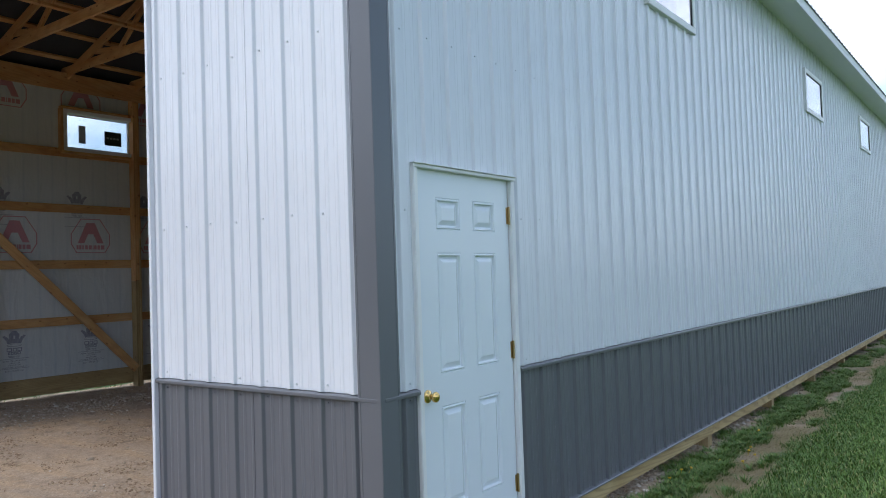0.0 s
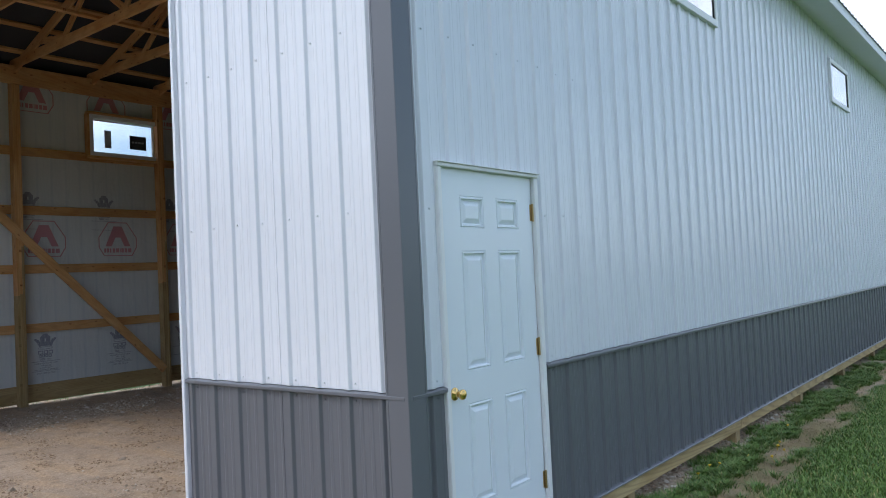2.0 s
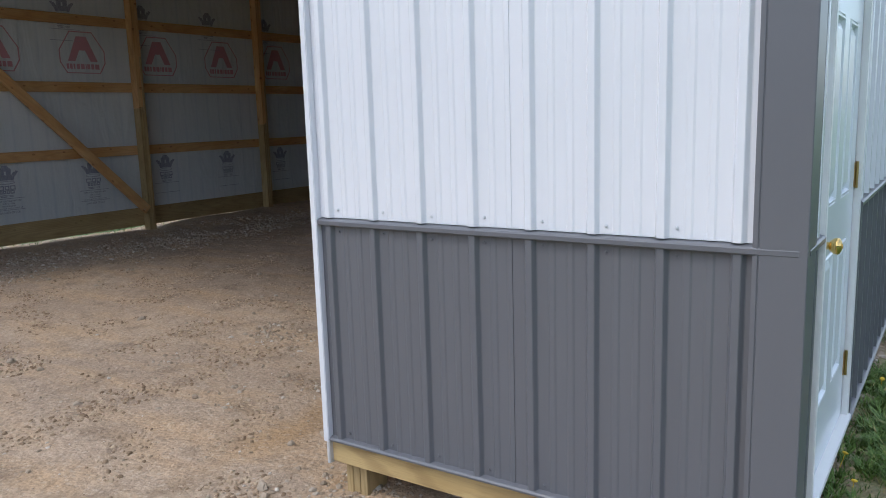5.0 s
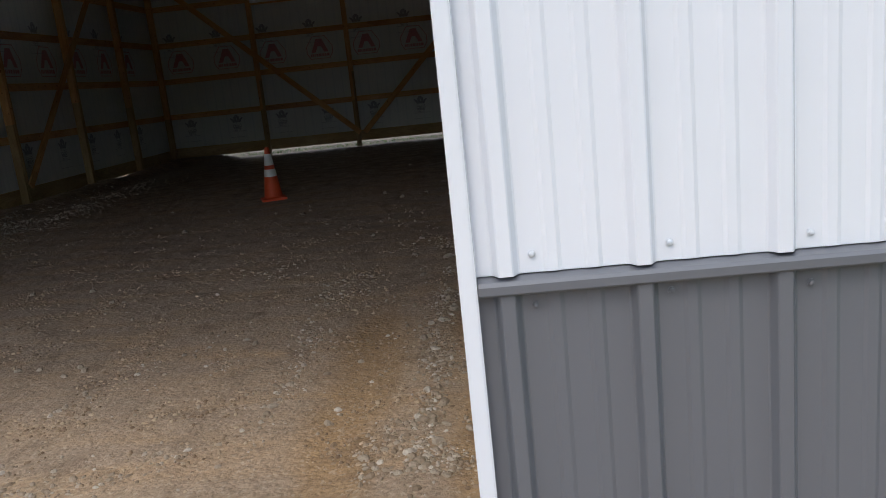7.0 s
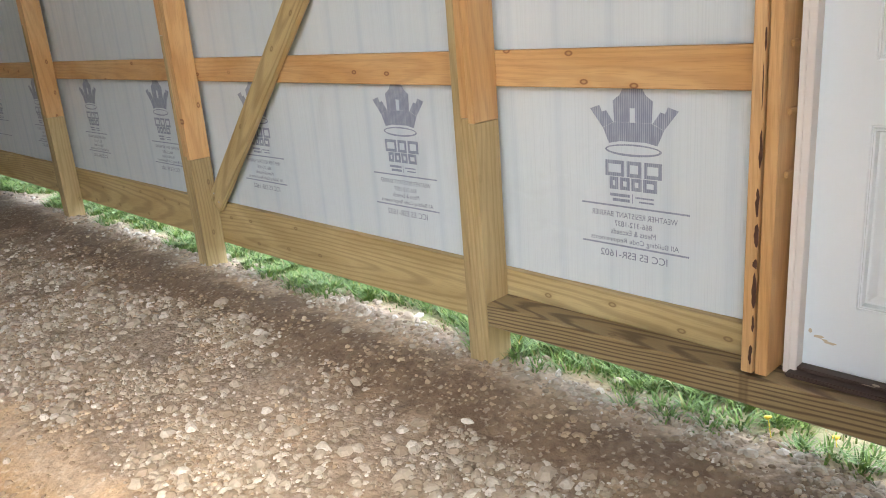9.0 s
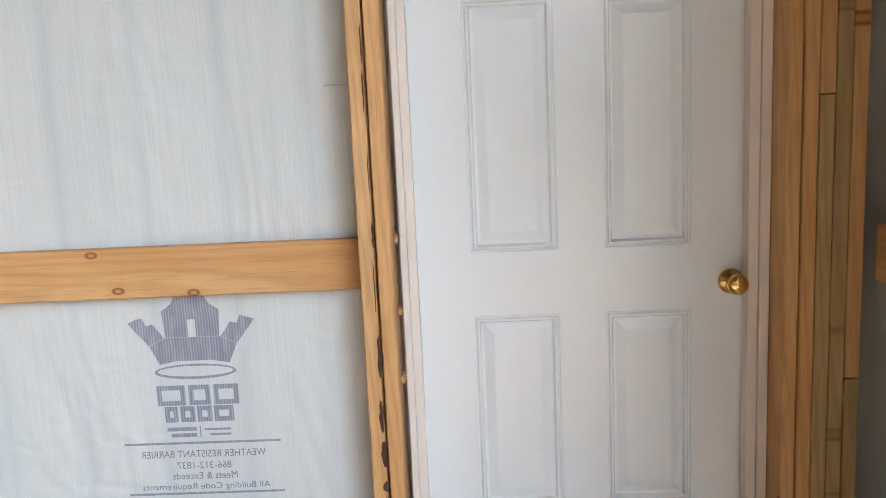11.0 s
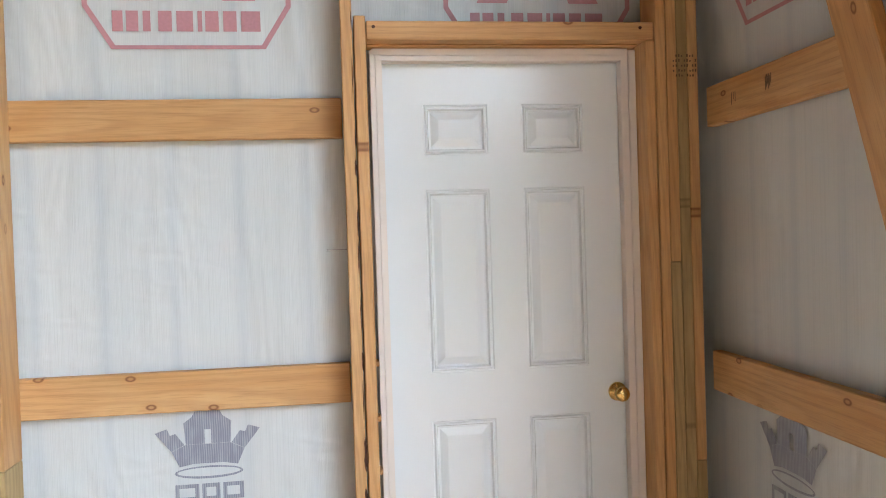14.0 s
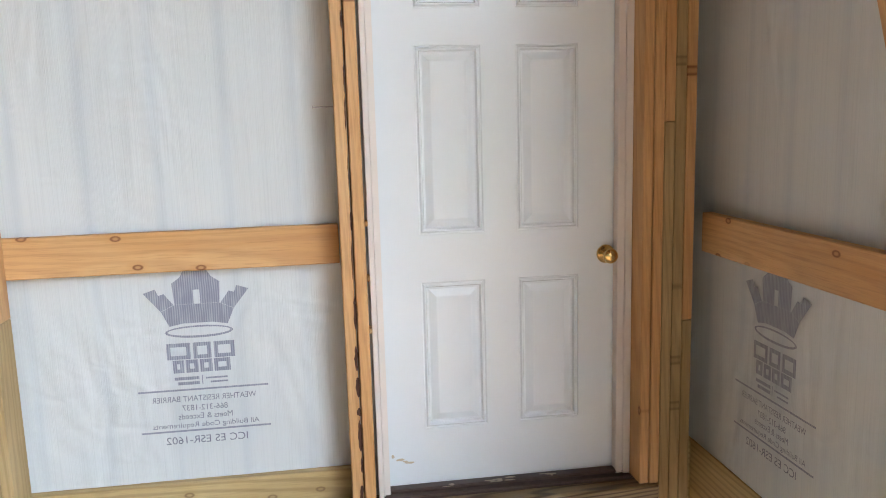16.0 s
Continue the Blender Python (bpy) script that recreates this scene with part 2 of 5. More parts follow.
def make_stone():
    k = Mat("loose_stone", 0.88)
    nd = k.n.new("ShaderNodeNewGeometry")
    tone = k.ramp(nd.outputs["Random Per Island"], (0.0, (0.22, 0.165, 0.115)), (0.45, (0.36, 0.295, 0.22)), (0.82, (0.50, 0.445, 0.37)), (1.0, (0.72, 0.68, 0.60)))
    k.color(k.mix(k.math("MULTIPLY", k.noise(k.co, 60, 3), 0.75), tone, (0.25, 0.19, 0.125)))
    k.bump(k.noise(k.co, 90, 3), 0.4, 0.004)
    return k.m


def make_blade():
    k = Mat("grass_blade", 0.6)
    nd = k.n.new("ShaderNodeNewGeometry")
    k.color(k.ramp(nd.outputs["Random Per Island"], (0.0, (0.055, 0.11, 0.018)), (0.6, (0.11, 0.205, 0.032)), (0.9, (0.17, 0.26, 0.055)), (1.0, (0.36, 0.31, 0.13))))
    return k.m


def make_glass(name, coating):
    k = Mat(name, 0.02, 0.0, (0.95, 0.97, 0.98))
    k.p.inputs["Transmission Weight"].default_value = 1.0
    k.p.inputs["IOR"].default_value = 1.45
    coat = k.n.new("ShaderNodeBsdfGlossy")
    coat.inputs["Roughness"].default_value = 0.03
    coat.inputs["Color"].default_value = (0.93, 0.88, 0.90, 1)
    both = k.n.new("ShaderNodeMixShader")
    both.inputs[0].default_value = coating
    k.l.new(k.p.outputs[0], both.inputs[1])
    k.l.new(coat.outputs[0], both.inputs[2])
    k.l.new(both.outputs[0], k.n["Material Output"].inputs["Surface"])
    return k.m


M_WRAP = make_wrap()
M_DOOR = make_door_paint()
M_GROUND = make_ground()
M_STONE = make_stone()
M_BLADE = make_blade()


def make_clod():
    k = Mat("dry_clod", 0.95)
    nd = k.n.new("ShaderNodeNewGeometry")
    k.color(k.ramp(nd.outputs["Random Per Island"], (0.0, (0.19, 0.13, 0.08)), (0.6, (0.33, 0.24, 0.155)), (1.0, (0.48, 0.375, 0.255))))
    k.bump(k.noise(k.co, 120, 3), 0.5, 0.004)
    return k.m


M_CLOD = make_clod()
M_GLASS = make_glass("window_glass", 0.06)
M_COATED = make_glass("coated_window_glass", 0.5)
M_VINYL = plain("white_vinyl", (0.78, 0.79, 0.78), 0.4)
M_JAMB = plain("primed_jamb", (0.74, 0.69, 0.65), 0.5, 0, 0.08)
M_BRASS = plain("polished_brass", (0.80, 0.55, 0.20), 0.18, 1.0)
M_HINGE = plain("brass_hinge", (0.50, 0.36, 0.16), 0.35, 1.0)
M_SILL = plain("brown_threshold", (0.075, 0.045, 0.035), 0.5, 0, 0.3, 20)
def make_ink():
    """Violet ink laid down in fine upright lines."""
    k = Mat("purple_ink", 0.45)
    sep = k.n.new("ShaderNodeSeparateXYZ")
    k.l.new(k.co, sep.inputs[0])
    lines = k.math("SINE", k.math("MULTIPLY_ADD", sep.outputs["X"], 820.0, k.math("MULTIPLY", k.noise(k.co, 14, 2), 5.0)))
    wear = k.noise(k.mapped(k.co, (60, 60, 12)), 1.0, 3)
    tone = k.math("ADD", k.math("MULTIPLY", lines, 0.22), wear)
    k.color(k.mix(k.ramp(tone, (0.36, 0.0), (0.75, 1.0)), (0.215, 0.23, 0.30), (0.36, 0.385, 0.44)))
    return k.m


M_INK = make_ink()
M_PRINT = plain("grey_violet_print", (0.22, 0.235, 0.30), 0.5, 0, 0.3, 90)
M_RED = plain("faded_red_ink", (0.58, 0.29, 0.33), 0.5, 0, 0.25, 90)
M_SCREW = plain("screw_steel", (0.40, 0.41, 0.43), 0.4, 0.3)
M_SCREW_W = plain("white_painted_screw", (0.60, 0.63, 0.66), 0.35)
M_LINING = plain("off_white_jamb_lining", (0.56, 0.56, 0.55), 0.45, 0, 0.06)
M_ORANGE = plain("orange_cone_rubber", (0.72, 0.085, 0.02), 0.55)
M_REFLECT = plain("white_reflective_band", (0.78, 0.78, 0.76), 0.4)
M_BLACK = plain("black_rubber", (0.02, 0.02, 0.02), 0.6)
M_LABEL = plain("grey_sticker", (0.32, 0.33, 0.32), 0.6)
M_FELT = plain("dark_roof_underside", (0.035, 0.04, 0.05), 0.7)
M_STAMP = plain("stamp_ink", (0.16, 0.10, 0.06), 0.8, 0, 0.5, 60)
M_BARK = plain("bark_stain", (0.095, 0.036, 0.018), 0.85, 0, 0.6, 40)


# ---------------------------------------------------------------- builders
def part(name, bm, material, parent=None, label="", smooth=False, mat_world=None):
    me = bpy.data.meshes.new(name)
    bmesh.ops.recalc_face_normals(bm, faces=bm.faces)
    bm.to_mesh(me)
    bm.free()
    me.materials.append(material)
    if smooth:
        for f in me.polygons:
            f.use_smooth = True
    ob = new(name, me)
    if parent is not None:
        ob.parent = parent
    if mat_world is not None:
        ob.matrix_basis = mat_world
    if label:
        tagged(ob, label)
    return ob


def share(name, me, parent=None, m=None):
    ob = new(name, me)
    if parent is not None:
        ob.parent = parent
    if m is not None:
        ob.matrix_basis = m
    return ob


def thing(name, label, category, group="", kind="", at=(0, 0, 0)):
    ob = new(name)
    ob.location = at
    ob.empty_display_size = 0.1
    return tagged(ob, label, category, group, kind)


def cuboid(bm, a, b):
    vs = [bm.verts.new((x, y, z)) for x in (a[0], b[0]) for y in (a[1], b[1]) for z in (a[2], b[2])]
    for q in ((0, 1, 3, 2), (4, 6, 7, 5), (0, 4, 5, 1), (2, 3, 7, 6), (0, 2, 6, 4), (1, 5, 7, 3)):
        bm.faces.new([vs[i] for i in q])
    return vs


def block(name, a, b, material, parent=None, label="", bevel=0.003):
    bm = bmesh.new()
    cuboid(bm, a, b)
    if bevel:
        bmesh.ops.bevel(bm, geom=bm.edges[:], offset=bevel, segments=2, affect="EDGES")
    return part(name, bm, material, parent, label)


def board(name, a, b, up, w, t, material, parent=None, label="", bevel=0.003):
    """A sawn board from a to b; width w along up, thickness t across."""
    a, b = Vector(a), Vector(b)
    x = (b - a).normalized()
    y = (Vector(up) - x * x.dot(Vector(up))).normalized()
    z = x.cross(y)
    n = (b - a).length / 2
    bm = bmesh.new()
    cuboid(bm, (-n, -w / 2, -t / 2), (n, w / 2, t / 2))
    if bevel:
        bmesh.ops.bevel(bm, geom=bm.edges[:], offset=bevel, segments=1, affect="EDGES")
    m = Matrix.Translation((a + b) / 2) @ Matrix((x, y, z)).transposed().to_4x4()
    return part(name, bm, material, parent, label, mat_world=m)


def lathe(bm, rings, seg=24, m=Matrix()):
    """rings: (radius, height along z)."""
    loops = []
    for r, z in rings:
        loops.append([bm.verts.new(m @ Vector((r * math.cos(2 * math.pi * k / seg), r * math.sin(2 * math.pi * k / seg), z))) for k in range(seg)])
    for p, q in zip(loops, loops[1:]):
        for k in range(seg):
            bm.faces.new((p[k], p[(k + 1) % seg], q[(k + 1) % seg], q[k]))
    bm.faces.new(loops[0][::-1])
    bm.faces.new(loops[-1])


PITCH = 0.2286


def rib_profile(u0, u1, first, cuts=()):
    """(u, height) of ribbed steel between u0 and u1, ribs every PITCH from first."""
    pts = {}

    def put(u, h):
        if u0 - 1e-6 <= u <= u1 + 1e-6:
            pts[round(u, 5)] = h

    k0, k1 = int((u0 - first) / PITCH) - 2, int((u1 - first) / PITCH) + 2
    for k in range(k0, k1 + 1):
        c = first + k * PITCH
        for du, h in ((-0.025, 0), (-0.0215, 0.002), (-0.0135, 0.0165), (-0.0105, 0.019), (0.0105, 0.019), (0.0135, 0.0165), (0.0215, 0.002), (0.025, 0)):
            put(c + du, h)
        for mid in (PITCH / 3 + 0.004, 2 * PITCH / 3 - 0.004):
            for du, h in ((-0.015, 0), (-0.008, 0.003), (0.008, 0.003), (0.015, 0)):
                put(c + mid + du, h)

    def height(u):
        d = abs((u - first + PITCH / 2) % PITCH - PITCH / 2)
        return 0.019 if d < 0.0105 else max(0.0, 0.019 * (0.0235 - d) / 0.013)

    for u in (u0, u1, *[c for c in cuts if u0 < c < u1]):
        pts[round(u, 5)] = height(u)
    return sorted(pts.items())


def ribbed_sheet(name, parent, place, u0, u1, z0, z1, first, holes, material, thick=0.002):
    """One sheet; place(u, out, z) gives the world point; holes: (ua, ub, za, zb); z0, z1 numbers or functions of u."""
    cuts = [c for h in holes for c in h[:2]]
    prof = rib_profile(u0, u1, first, cuts)
    bm = bmesh.new()
    lo = z0 if callable(z0) else (lambda u: z0)
    hi = z1 if callable(z1) else (lambda u: z1)
    for (ua, ha), (ub, hb) in zip(prof, prof[1:]):
        mid = (ua + ub) / 2
        spans = [(lo, hi)]
        for h in holes:
            if h[0] < mid < h[1] and h[2] < hi(mid) and h[3] > lo(mid):
                spans = []
                if h[2] > lo(mid):
                    spans.append((lo, lambda u, v=h[2]: v))
                if h[3] < hi(mid):
                    spans.append((lambda u, v=h[3]: v, hi))
                break
        for a, b in spans:
            bm.faces.new([bm.verts.new(place(u, hh, zz(u))) for u, hh, zz in ((ua, ha, a), (ub, hb, a), (ub, hb, b), (ua, ha, b))])
    bmesh.ops.remove_doubles(bm, verts=bm.verts[:], dist=0.0004)
    if not bm.faces:
        bm.free()
        return None
    return part(name, bm, material, parent)


# ---------------------------------------------------------------- plan (metres)
X0, Y0 = 0.015, -0.010         # outer steel planes of the door wall and the front gable
XW, YE = -10.06, 19.50         # far side wall, end wall
Z_SHEET, Z_WAIN, Z_EAVE = 0.25, 1.189, 5.09
SLOPE = 4 / 12
RIDGE_X = (X0 + XW) / 2
OPEN_R, OPEN_L, OPEN_T = -1.825, -8.60, 4.50
POST_Y = [2.488 + 2.44 * k for k in range(7)]
GIRT_Z = (1.235, 2.155, 3.075, 3.995, 4.80)
DOOR = (0.305, 1.219, 0.283, 2.345)
WINDOWS_E = [(3.59, 4.75, 4.08, 4.68), (9.76, 10.97, 4.08, 4.68), (14.71, 15.93, 4.08, 4.68)]
WINDOWS_W = [(3.70, 4.93, 4.05, 4.68), (9.86, 11.09, 4.05, 4.68), (14.80, 16.03, 4.05, 4.68)]
WINDOW_N = (-7.28, -6.12, 3.93, 4.56)


def roof_z(x):
    return Z_EAVE + 0.20 + (5.0375 - abs(x - RIDGE_X)) * SLOPE


# ---------------------------------------------------------------- ground
def smooth(a, b, v):
    t = min(1, max(0, (v - a) / (b - a)))
    return t * t * (3 - 2 * t)


def ground_cover(x, y):
    """(grass, gravel, brown soil with painted far shade, orange clay) shares at a place."""
    n = noise.noise(Vector((x * 0.9, y * 0.9, 3.1))) * 0.18
    m = noise.noise(Vector((x * 0.6, y * 0.35, 8.7)))
    inside = -10.3 < x < 0.08 and -0.2 < y < 19.7
    drive = y < 0.4 and -14 < x < 0.45 - 0.5 * min(0, y + 0.4)
    if inside:
        grass = 0.40 * smooth(-0.30, 0.05, x + n * 0.8)
    elif drive:
        grass = smooth(0.0, 0.6, x - 0.35 + n)
    else:
        worn = math.exp(-((x - 0.50 + n) / 0.19) ** 2) * 0.30 * smooth(0.9, 2.0, y)
        grass = (0.56 + 0.44 * smooth(0.45, 0.8, x + n) if x > 0 else 1.0) - worn
    if not inside and 19.4 < y < 24 and x < -1.5:
        grass = 0.15
    left = -1.62 - 0.10 * smooth(3.5, 6.5, y) * 4 + 0.9 * n + 0.10 * noise.noise(Vector((x * 3, y * 3, 2)))
    band = smooth(left - 0.12, left + 0.14, x) * (1 - smooth(-0.62, -0.42, x + n))
    gravel = 0.10 + 0.12 * m
    gravel += (0.50 + 0.18 * noise.noise(Vector((x * 1.6, y * 1.6, 4)))) * band * smooth(0.5, 1.8, y) * (1 - 0.75 * smooth(6, 9, y))
    gravel += 0.42 * math.exp(-((x + 2.13 + n * 0.4) / 0.09) ** 2) * smooth(0.4, 1.6, y) * (1 - smooth(4.0, 4.8, y))
    gravel += 0.22 * math.exp(-((x + 2.9 + n) / 0.12) ** 2) * smooth(1.6, 2.4, y) * (1 - smooth(3.4, 4.4, y))
    gravel += 0.40 * math.exp(-((x + 0.10 + n) / 0.16) ** 2) * smooth(0.6, 1.4, y)
    gravel += 0.55 * math.exp(-((x + 8.9) / 0.75) ** 2)
    gravel += 0.45 * math.exp(-((y + 0.25) / 0.45) ** 2) * smooth(-2.6, -1.6, x)
    gravel += 0.30 * math.exp(-((y + 0.9) / 0.30) ** 2) * math.exp(-((x + 1.5) / 0.7) ** 2)
    # gravel band and wall strip are brown soil; the y term paints deep-barn shade
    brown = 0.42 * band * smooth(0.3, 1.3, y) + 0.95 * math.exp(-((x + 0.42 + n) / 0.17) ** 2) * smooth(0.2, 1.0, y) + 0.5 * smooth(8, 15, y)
    clay = 0.0
    for cx, cw in ((-2.52, 0.20), (-1.88, 0.13)):
        clay += math.exp(-((x - cx + n * 0.6) / cw) ** 2) * smooth(-0.8, 0.8, y) * (1 - smooth(3.4, 4.6, y))
    clay = (1.05 * clay + 0.45 * max(0, m) + 0.25 * (1 - smooth(-1.5, 1.0, y))) * (0 if grass > 0.3 else 1)
    gravel -= 0.35 * brown * (x > -0.70)
    return grass, max(0.0, min(gravel, 0.9)), brown, clay


def ground_z(x, y):
    n1 = noise.noise(Vector((x * 0.5, y * 0.5, 0))) * 0.018
    n2 = noise.noise(Vector((x * 2.3, y * 2.3, 5))) * 0.012
    fade = 1 - smooth(6, 30, abs(x + 4)) * 0.9
    rut = 0.0
    for cx, cw in ((-2.52, 0.17), (-1.88, 0.12)):
        rut -= 0.024 * math.exp(-((x - cx) / cw) ** 2) * smooth(-1, 1, y) * (1 - smooth(4, 6, y))
    mound = 0.03 * math.exp(-((x + 0.35) / 0.25) ** 2) * smooth(0.3, 1.5, y)
    bank = (0.07 + 0.08 * smooth(4, 7, y)) * smooth(-9.3, -9.75, x) * (0.75 + 0.5 * noise.noise(Vector((x, y * 0.7, 4)))) if -10.9 < x < -9 else 0
    if 18.5 < y < 21 and -10.4 < x < -6:
        bank = max(bank, 0.15 * smooth(18.7, 19.3, y) * (1 - smooth(-8.9, -7.9, x)))
    return (n1 + n2) * fade + rut + mound + bank - 0.008


def steps(lo, hi, d):
    return [lo + d * k for k in range(int(round((hi - lo) / d)) + 1)]


def build_ground():
    xs = [-600, -300, -150, -80, -45, -28, -20, -15, -12.5] + steps(-11, 5, 0.1) + [6, 8, 11, 16, 24, 40, 80, 150, 300, 600]
    ys = [-600, -300, -150, -80, -45, -25, -15, -10, -7] + steps(-5, 21, 0.1) + [22, 24, 28, 36, 50, 80, 150, 300, 600]
    verts, g, r, bs, cs = [], [], [], [], []
    for y in ys:
        for x in xs:
            verts.append((x, y, ground_z(x, y)))
            for store, share_of in zip((g, r, bs, cs), ground_cover(x, y)):
                store.append(share_of)
    w = len(xs)
    faces = [(j * w + i, j * w + i + 1, (j + 1) * w + i + 1, (j + 1) * w + i) for j in range(len(ys) - 1) for i in range(w - 1)]
    me = bpy.data.meshes.new("ground")
    me.from_pydata(verts, [], faces)
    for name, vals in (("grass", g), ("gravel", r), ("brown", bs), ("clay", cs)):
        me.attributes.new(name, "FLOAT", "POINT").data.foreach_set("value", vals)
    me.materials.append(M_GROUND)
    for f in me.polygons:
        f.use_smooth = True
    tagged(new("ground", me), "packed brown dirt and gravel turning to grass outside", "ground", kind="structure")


build_ground()


# ---------------------------------------------------------------- walls: steel
def on_east(u, out, z):
    return (X0 + out, u, z)


def on_west(u, out, z):
    return (XW - out, u, z)


def on_front(u, out, z):
    return (u, Y0 - out, z)


def on_end(u, out, z):
    return (u, YE + out, z)


wall_east = thing("wall_east", "white ribbed steel side wall over a charcoal wainscot", "wall", kind="structure")
wall_west = thing("wall_west", "steel side wall lined with white house wrap", "wall", kind="structure")
wall_front = thing("wall_front", "white ribbed steel front gable over a charcoal wainscot", "wall", kind="structure")
wall_end = thing("wall_end", "steel end gable lined with white house wrap", "wall", kind="structure")

door_hole = (DOOR[0] - 0.02, DOOR[1] + 0.03, 0.0, DOOR[3] + 0.015)


def clad(parent, place, lo, hi, first, holes, z1):
    """Sheets 0.914 wide, charcoal below and white above."""
    u = lo
    while u < hi - 0.01:
        v = min(u + 4 * PITCH, hi)
        ribbed_sheet("wainscot_sheet", parent, place, u, v, Z_SHEET + 0.004, Z_WAIN - 0.006, first, holes, M_GREY)
        ribbed_sheet("steel_sheet", parent, place, u, v, Z_WAIN + 0.017, z1, first, holes, M_WHITE)
        u = v


FIRST_E, FIRST_F = 0.172, -1.753
clad(wall_east, on_east, 0.10, YE - 0.1, FIRST_E, [door_hole] + WINDOWS_E, Z_EAVE)
clad(wall_west, on_west, 0.0, YE, FIRST_E, WINDOWS_W, Z_EAVE)
opening = (OPEN_L, OPEN_R, -1.0, OPEN_T)
clad(wall_front, on_front, OPEN_R, -0.10, FIRST_F, [], lambda u: roof_z(u) - 0.06)
clad(wall_front, on_front, XW, OPEN_L, FIRST_F, [], lambda u: roof_z(u) - 0.06)
ribbed_sheet("steel_sheet", wall_front, on_front, OPEN_L, OPEN_R, OPEN_T, lambda u: roof_z(u) - 0.06, FIRST_F, [], M_WHITE)
clad(wall_end, on_end, XW, X0, FIRST_F, [WINDOW_N], lambda u: roof_z(u) - 0.06)


def ledge(name, parent, a, b, out, material=M_GREY, z=Z_WAIN, h=0.030, d=0.026):
    """The folded strip between wainscot and upper sheets: upright face, sloped top."""
    a, b, o = Vector(a), Vector(b), Vector(out)
    bm = bmesh.new()
    prof = ((-0.004, -h / 2), (d - 0.004, -h / 2), (d, -h / 2 + 0.004), (d, h / 2 - 0.012), (d - 0.006, h / 2 - 0.006), (-0.004, h / 2))
    ends = []
    for p in (a, b):
        ends.append([bm.verts.new(p + o * x + Vector((0, 0, z + zz))) for x, zz in prof])
    n = len(prof)
    for i in range(n):
        bm.faces.new((ends[0][i], ends[0][(i + 1) % n], ends[1][(i + 1) % n], ends[1][i]))
    bm.faces.new(ends[0][::-1])
    bm.faces.new(ends[1])
    return part(name, bm, material, parent)


ledge("wainscot_trim", wall_east, (X0, 0.0, 0), (X0, door_hole[0] - 0.012, 0), (1, 0, 0))
ledge("wainscot_trim", wall_east, (X0, door_hole[1] + 0.02, 0), (X0, YE, 0), (1, 0, 0))
ledge("wainscot_trim", wall_front, (OPEN_R + 0.023, Y0, 0), (X0, Y0, 0), (0, -1, 0))
ledge("base_trim", wall_east, (X0, 0.0, 0), (X0, door_hole[0] - 0.012, 0), (1, 0, 0), z=Z_SHEET, h=0.022, d=0.028)
ledge("base_trim", wall_east, (X0, door_hole[1] + 0.02, 0), (X0, YE, 0), (1, 0, 0), z=Z_SHEET, h=0.022, d=0.028)
ledge("base_trim", wall_front, (OPEN_R + 0.023, Y0, 0), (X0, Y0, 0), (0, -1, 0), z=Z_SHEET, h=0.022, d=0.028)


def corner_trim(x, y, sx, sy, wx, wy):
    """A folded corner strip with hemmed edges."""
    bm = bmesh.new()
    o = 0.024
    # outline in plan, outside of the sheets
    pts = [(x - sx * wx, y), (x - sx * wx, y + sy * (o - 0.003)), (x - sx * (wx - 0.014), y + sy * o), (x - sx * (wx - 0.017), y + sy * (o - 0.003)),
           (x - sx * (wx - 0.020), y + sy * o), (x + sx * (o - 0.003), y + sy * o), (x + sx * o, y + sy * (o - 0.003)),
           (x + sx * o, y - sy * (wy - 0.020)), (x + sx * (o - 0.003), y - sy * (wy - 0.017)), (x + sx * o, y - sy * (wy - 0.014)),
           (x + sx * (o - 0.003), y - sy * wy), (x, y - sy * wy), (x, y)]
    top = Z_EAVE - 0.002
    lo = [bm.verts.new((px, py, Z_SHEET - 0.012)) for px, py in pts]
    hi = [bm.verts.new((px, py, top)) for px, py in pts]
    n = len(pts)
    for i in range(n):
        bm.faces.new((lo[i], lo[(i + 1) % n], hi[(i + 1) % n], hi[i]))
    bm.faces.new(lo[::-1])
    bm.faces.new(hi)
    return part("corner_trim", bm, M_GREY, wall_east, "charcoal folded steel corner trim")


corner_trim(X0, Y0, 1, -1, 0.125, 0.125)
corner_trim(X0, YE, 1, 1, 0.125, 0.125)
corner_trim(XW, Y0, -1, -1, 0.125, 0.125)


# screws with washers, in rows along the girts
def screw_rows(parent, place, lo, hi, first, rows, holes, mat):
    bm = bmesh.new()
    k = 0
    while first + k * PITCH < hi - 0.02:
        u = first + k * PITCH + 0.046
        k += 1
        if u < lo + 0.01:
            continue
        for z in rows:
            if any(h[0] - 0.02 < u < h[1] + 0.02 and h[2] - 0.02 < z < h[3] + 0.02 for h in holes):
                continue
            zz = z + 0.004 * math.sin(u * 37 + z * 11)
            c = Vector(place(u, 0.001, zz))
            out = Vector(place(u, 1.001, zz)) - c
            m = Matrix.Translation(c) @ out.to_track_quat("Z", "Y").to_matrix().to_4x4()
            lathe(bm, ((0.0068, 0), (0.0068, 0.002), (0.0045, 0.0022), (0.0042, 0.006), (0.002, 0.007)), 8, m)
    part("screws", bm, mat, parent)["kind"] = "stuff"


for rows, mat in (((0.285, 1.150), M_GREY), ((1.236, 2.115, 3.045, 3.98), M_SCREW_W)):
    screw_rows(wall_east, on_east, 0.13, 19.3, FIRST_E, rows, [door_hole] + WINDOWS_E, mat)
    screw_rows(wall_front, on_front, OPEN_R + 0.02, -0.13, FIRST_F - PITCH, rows, [], mat)

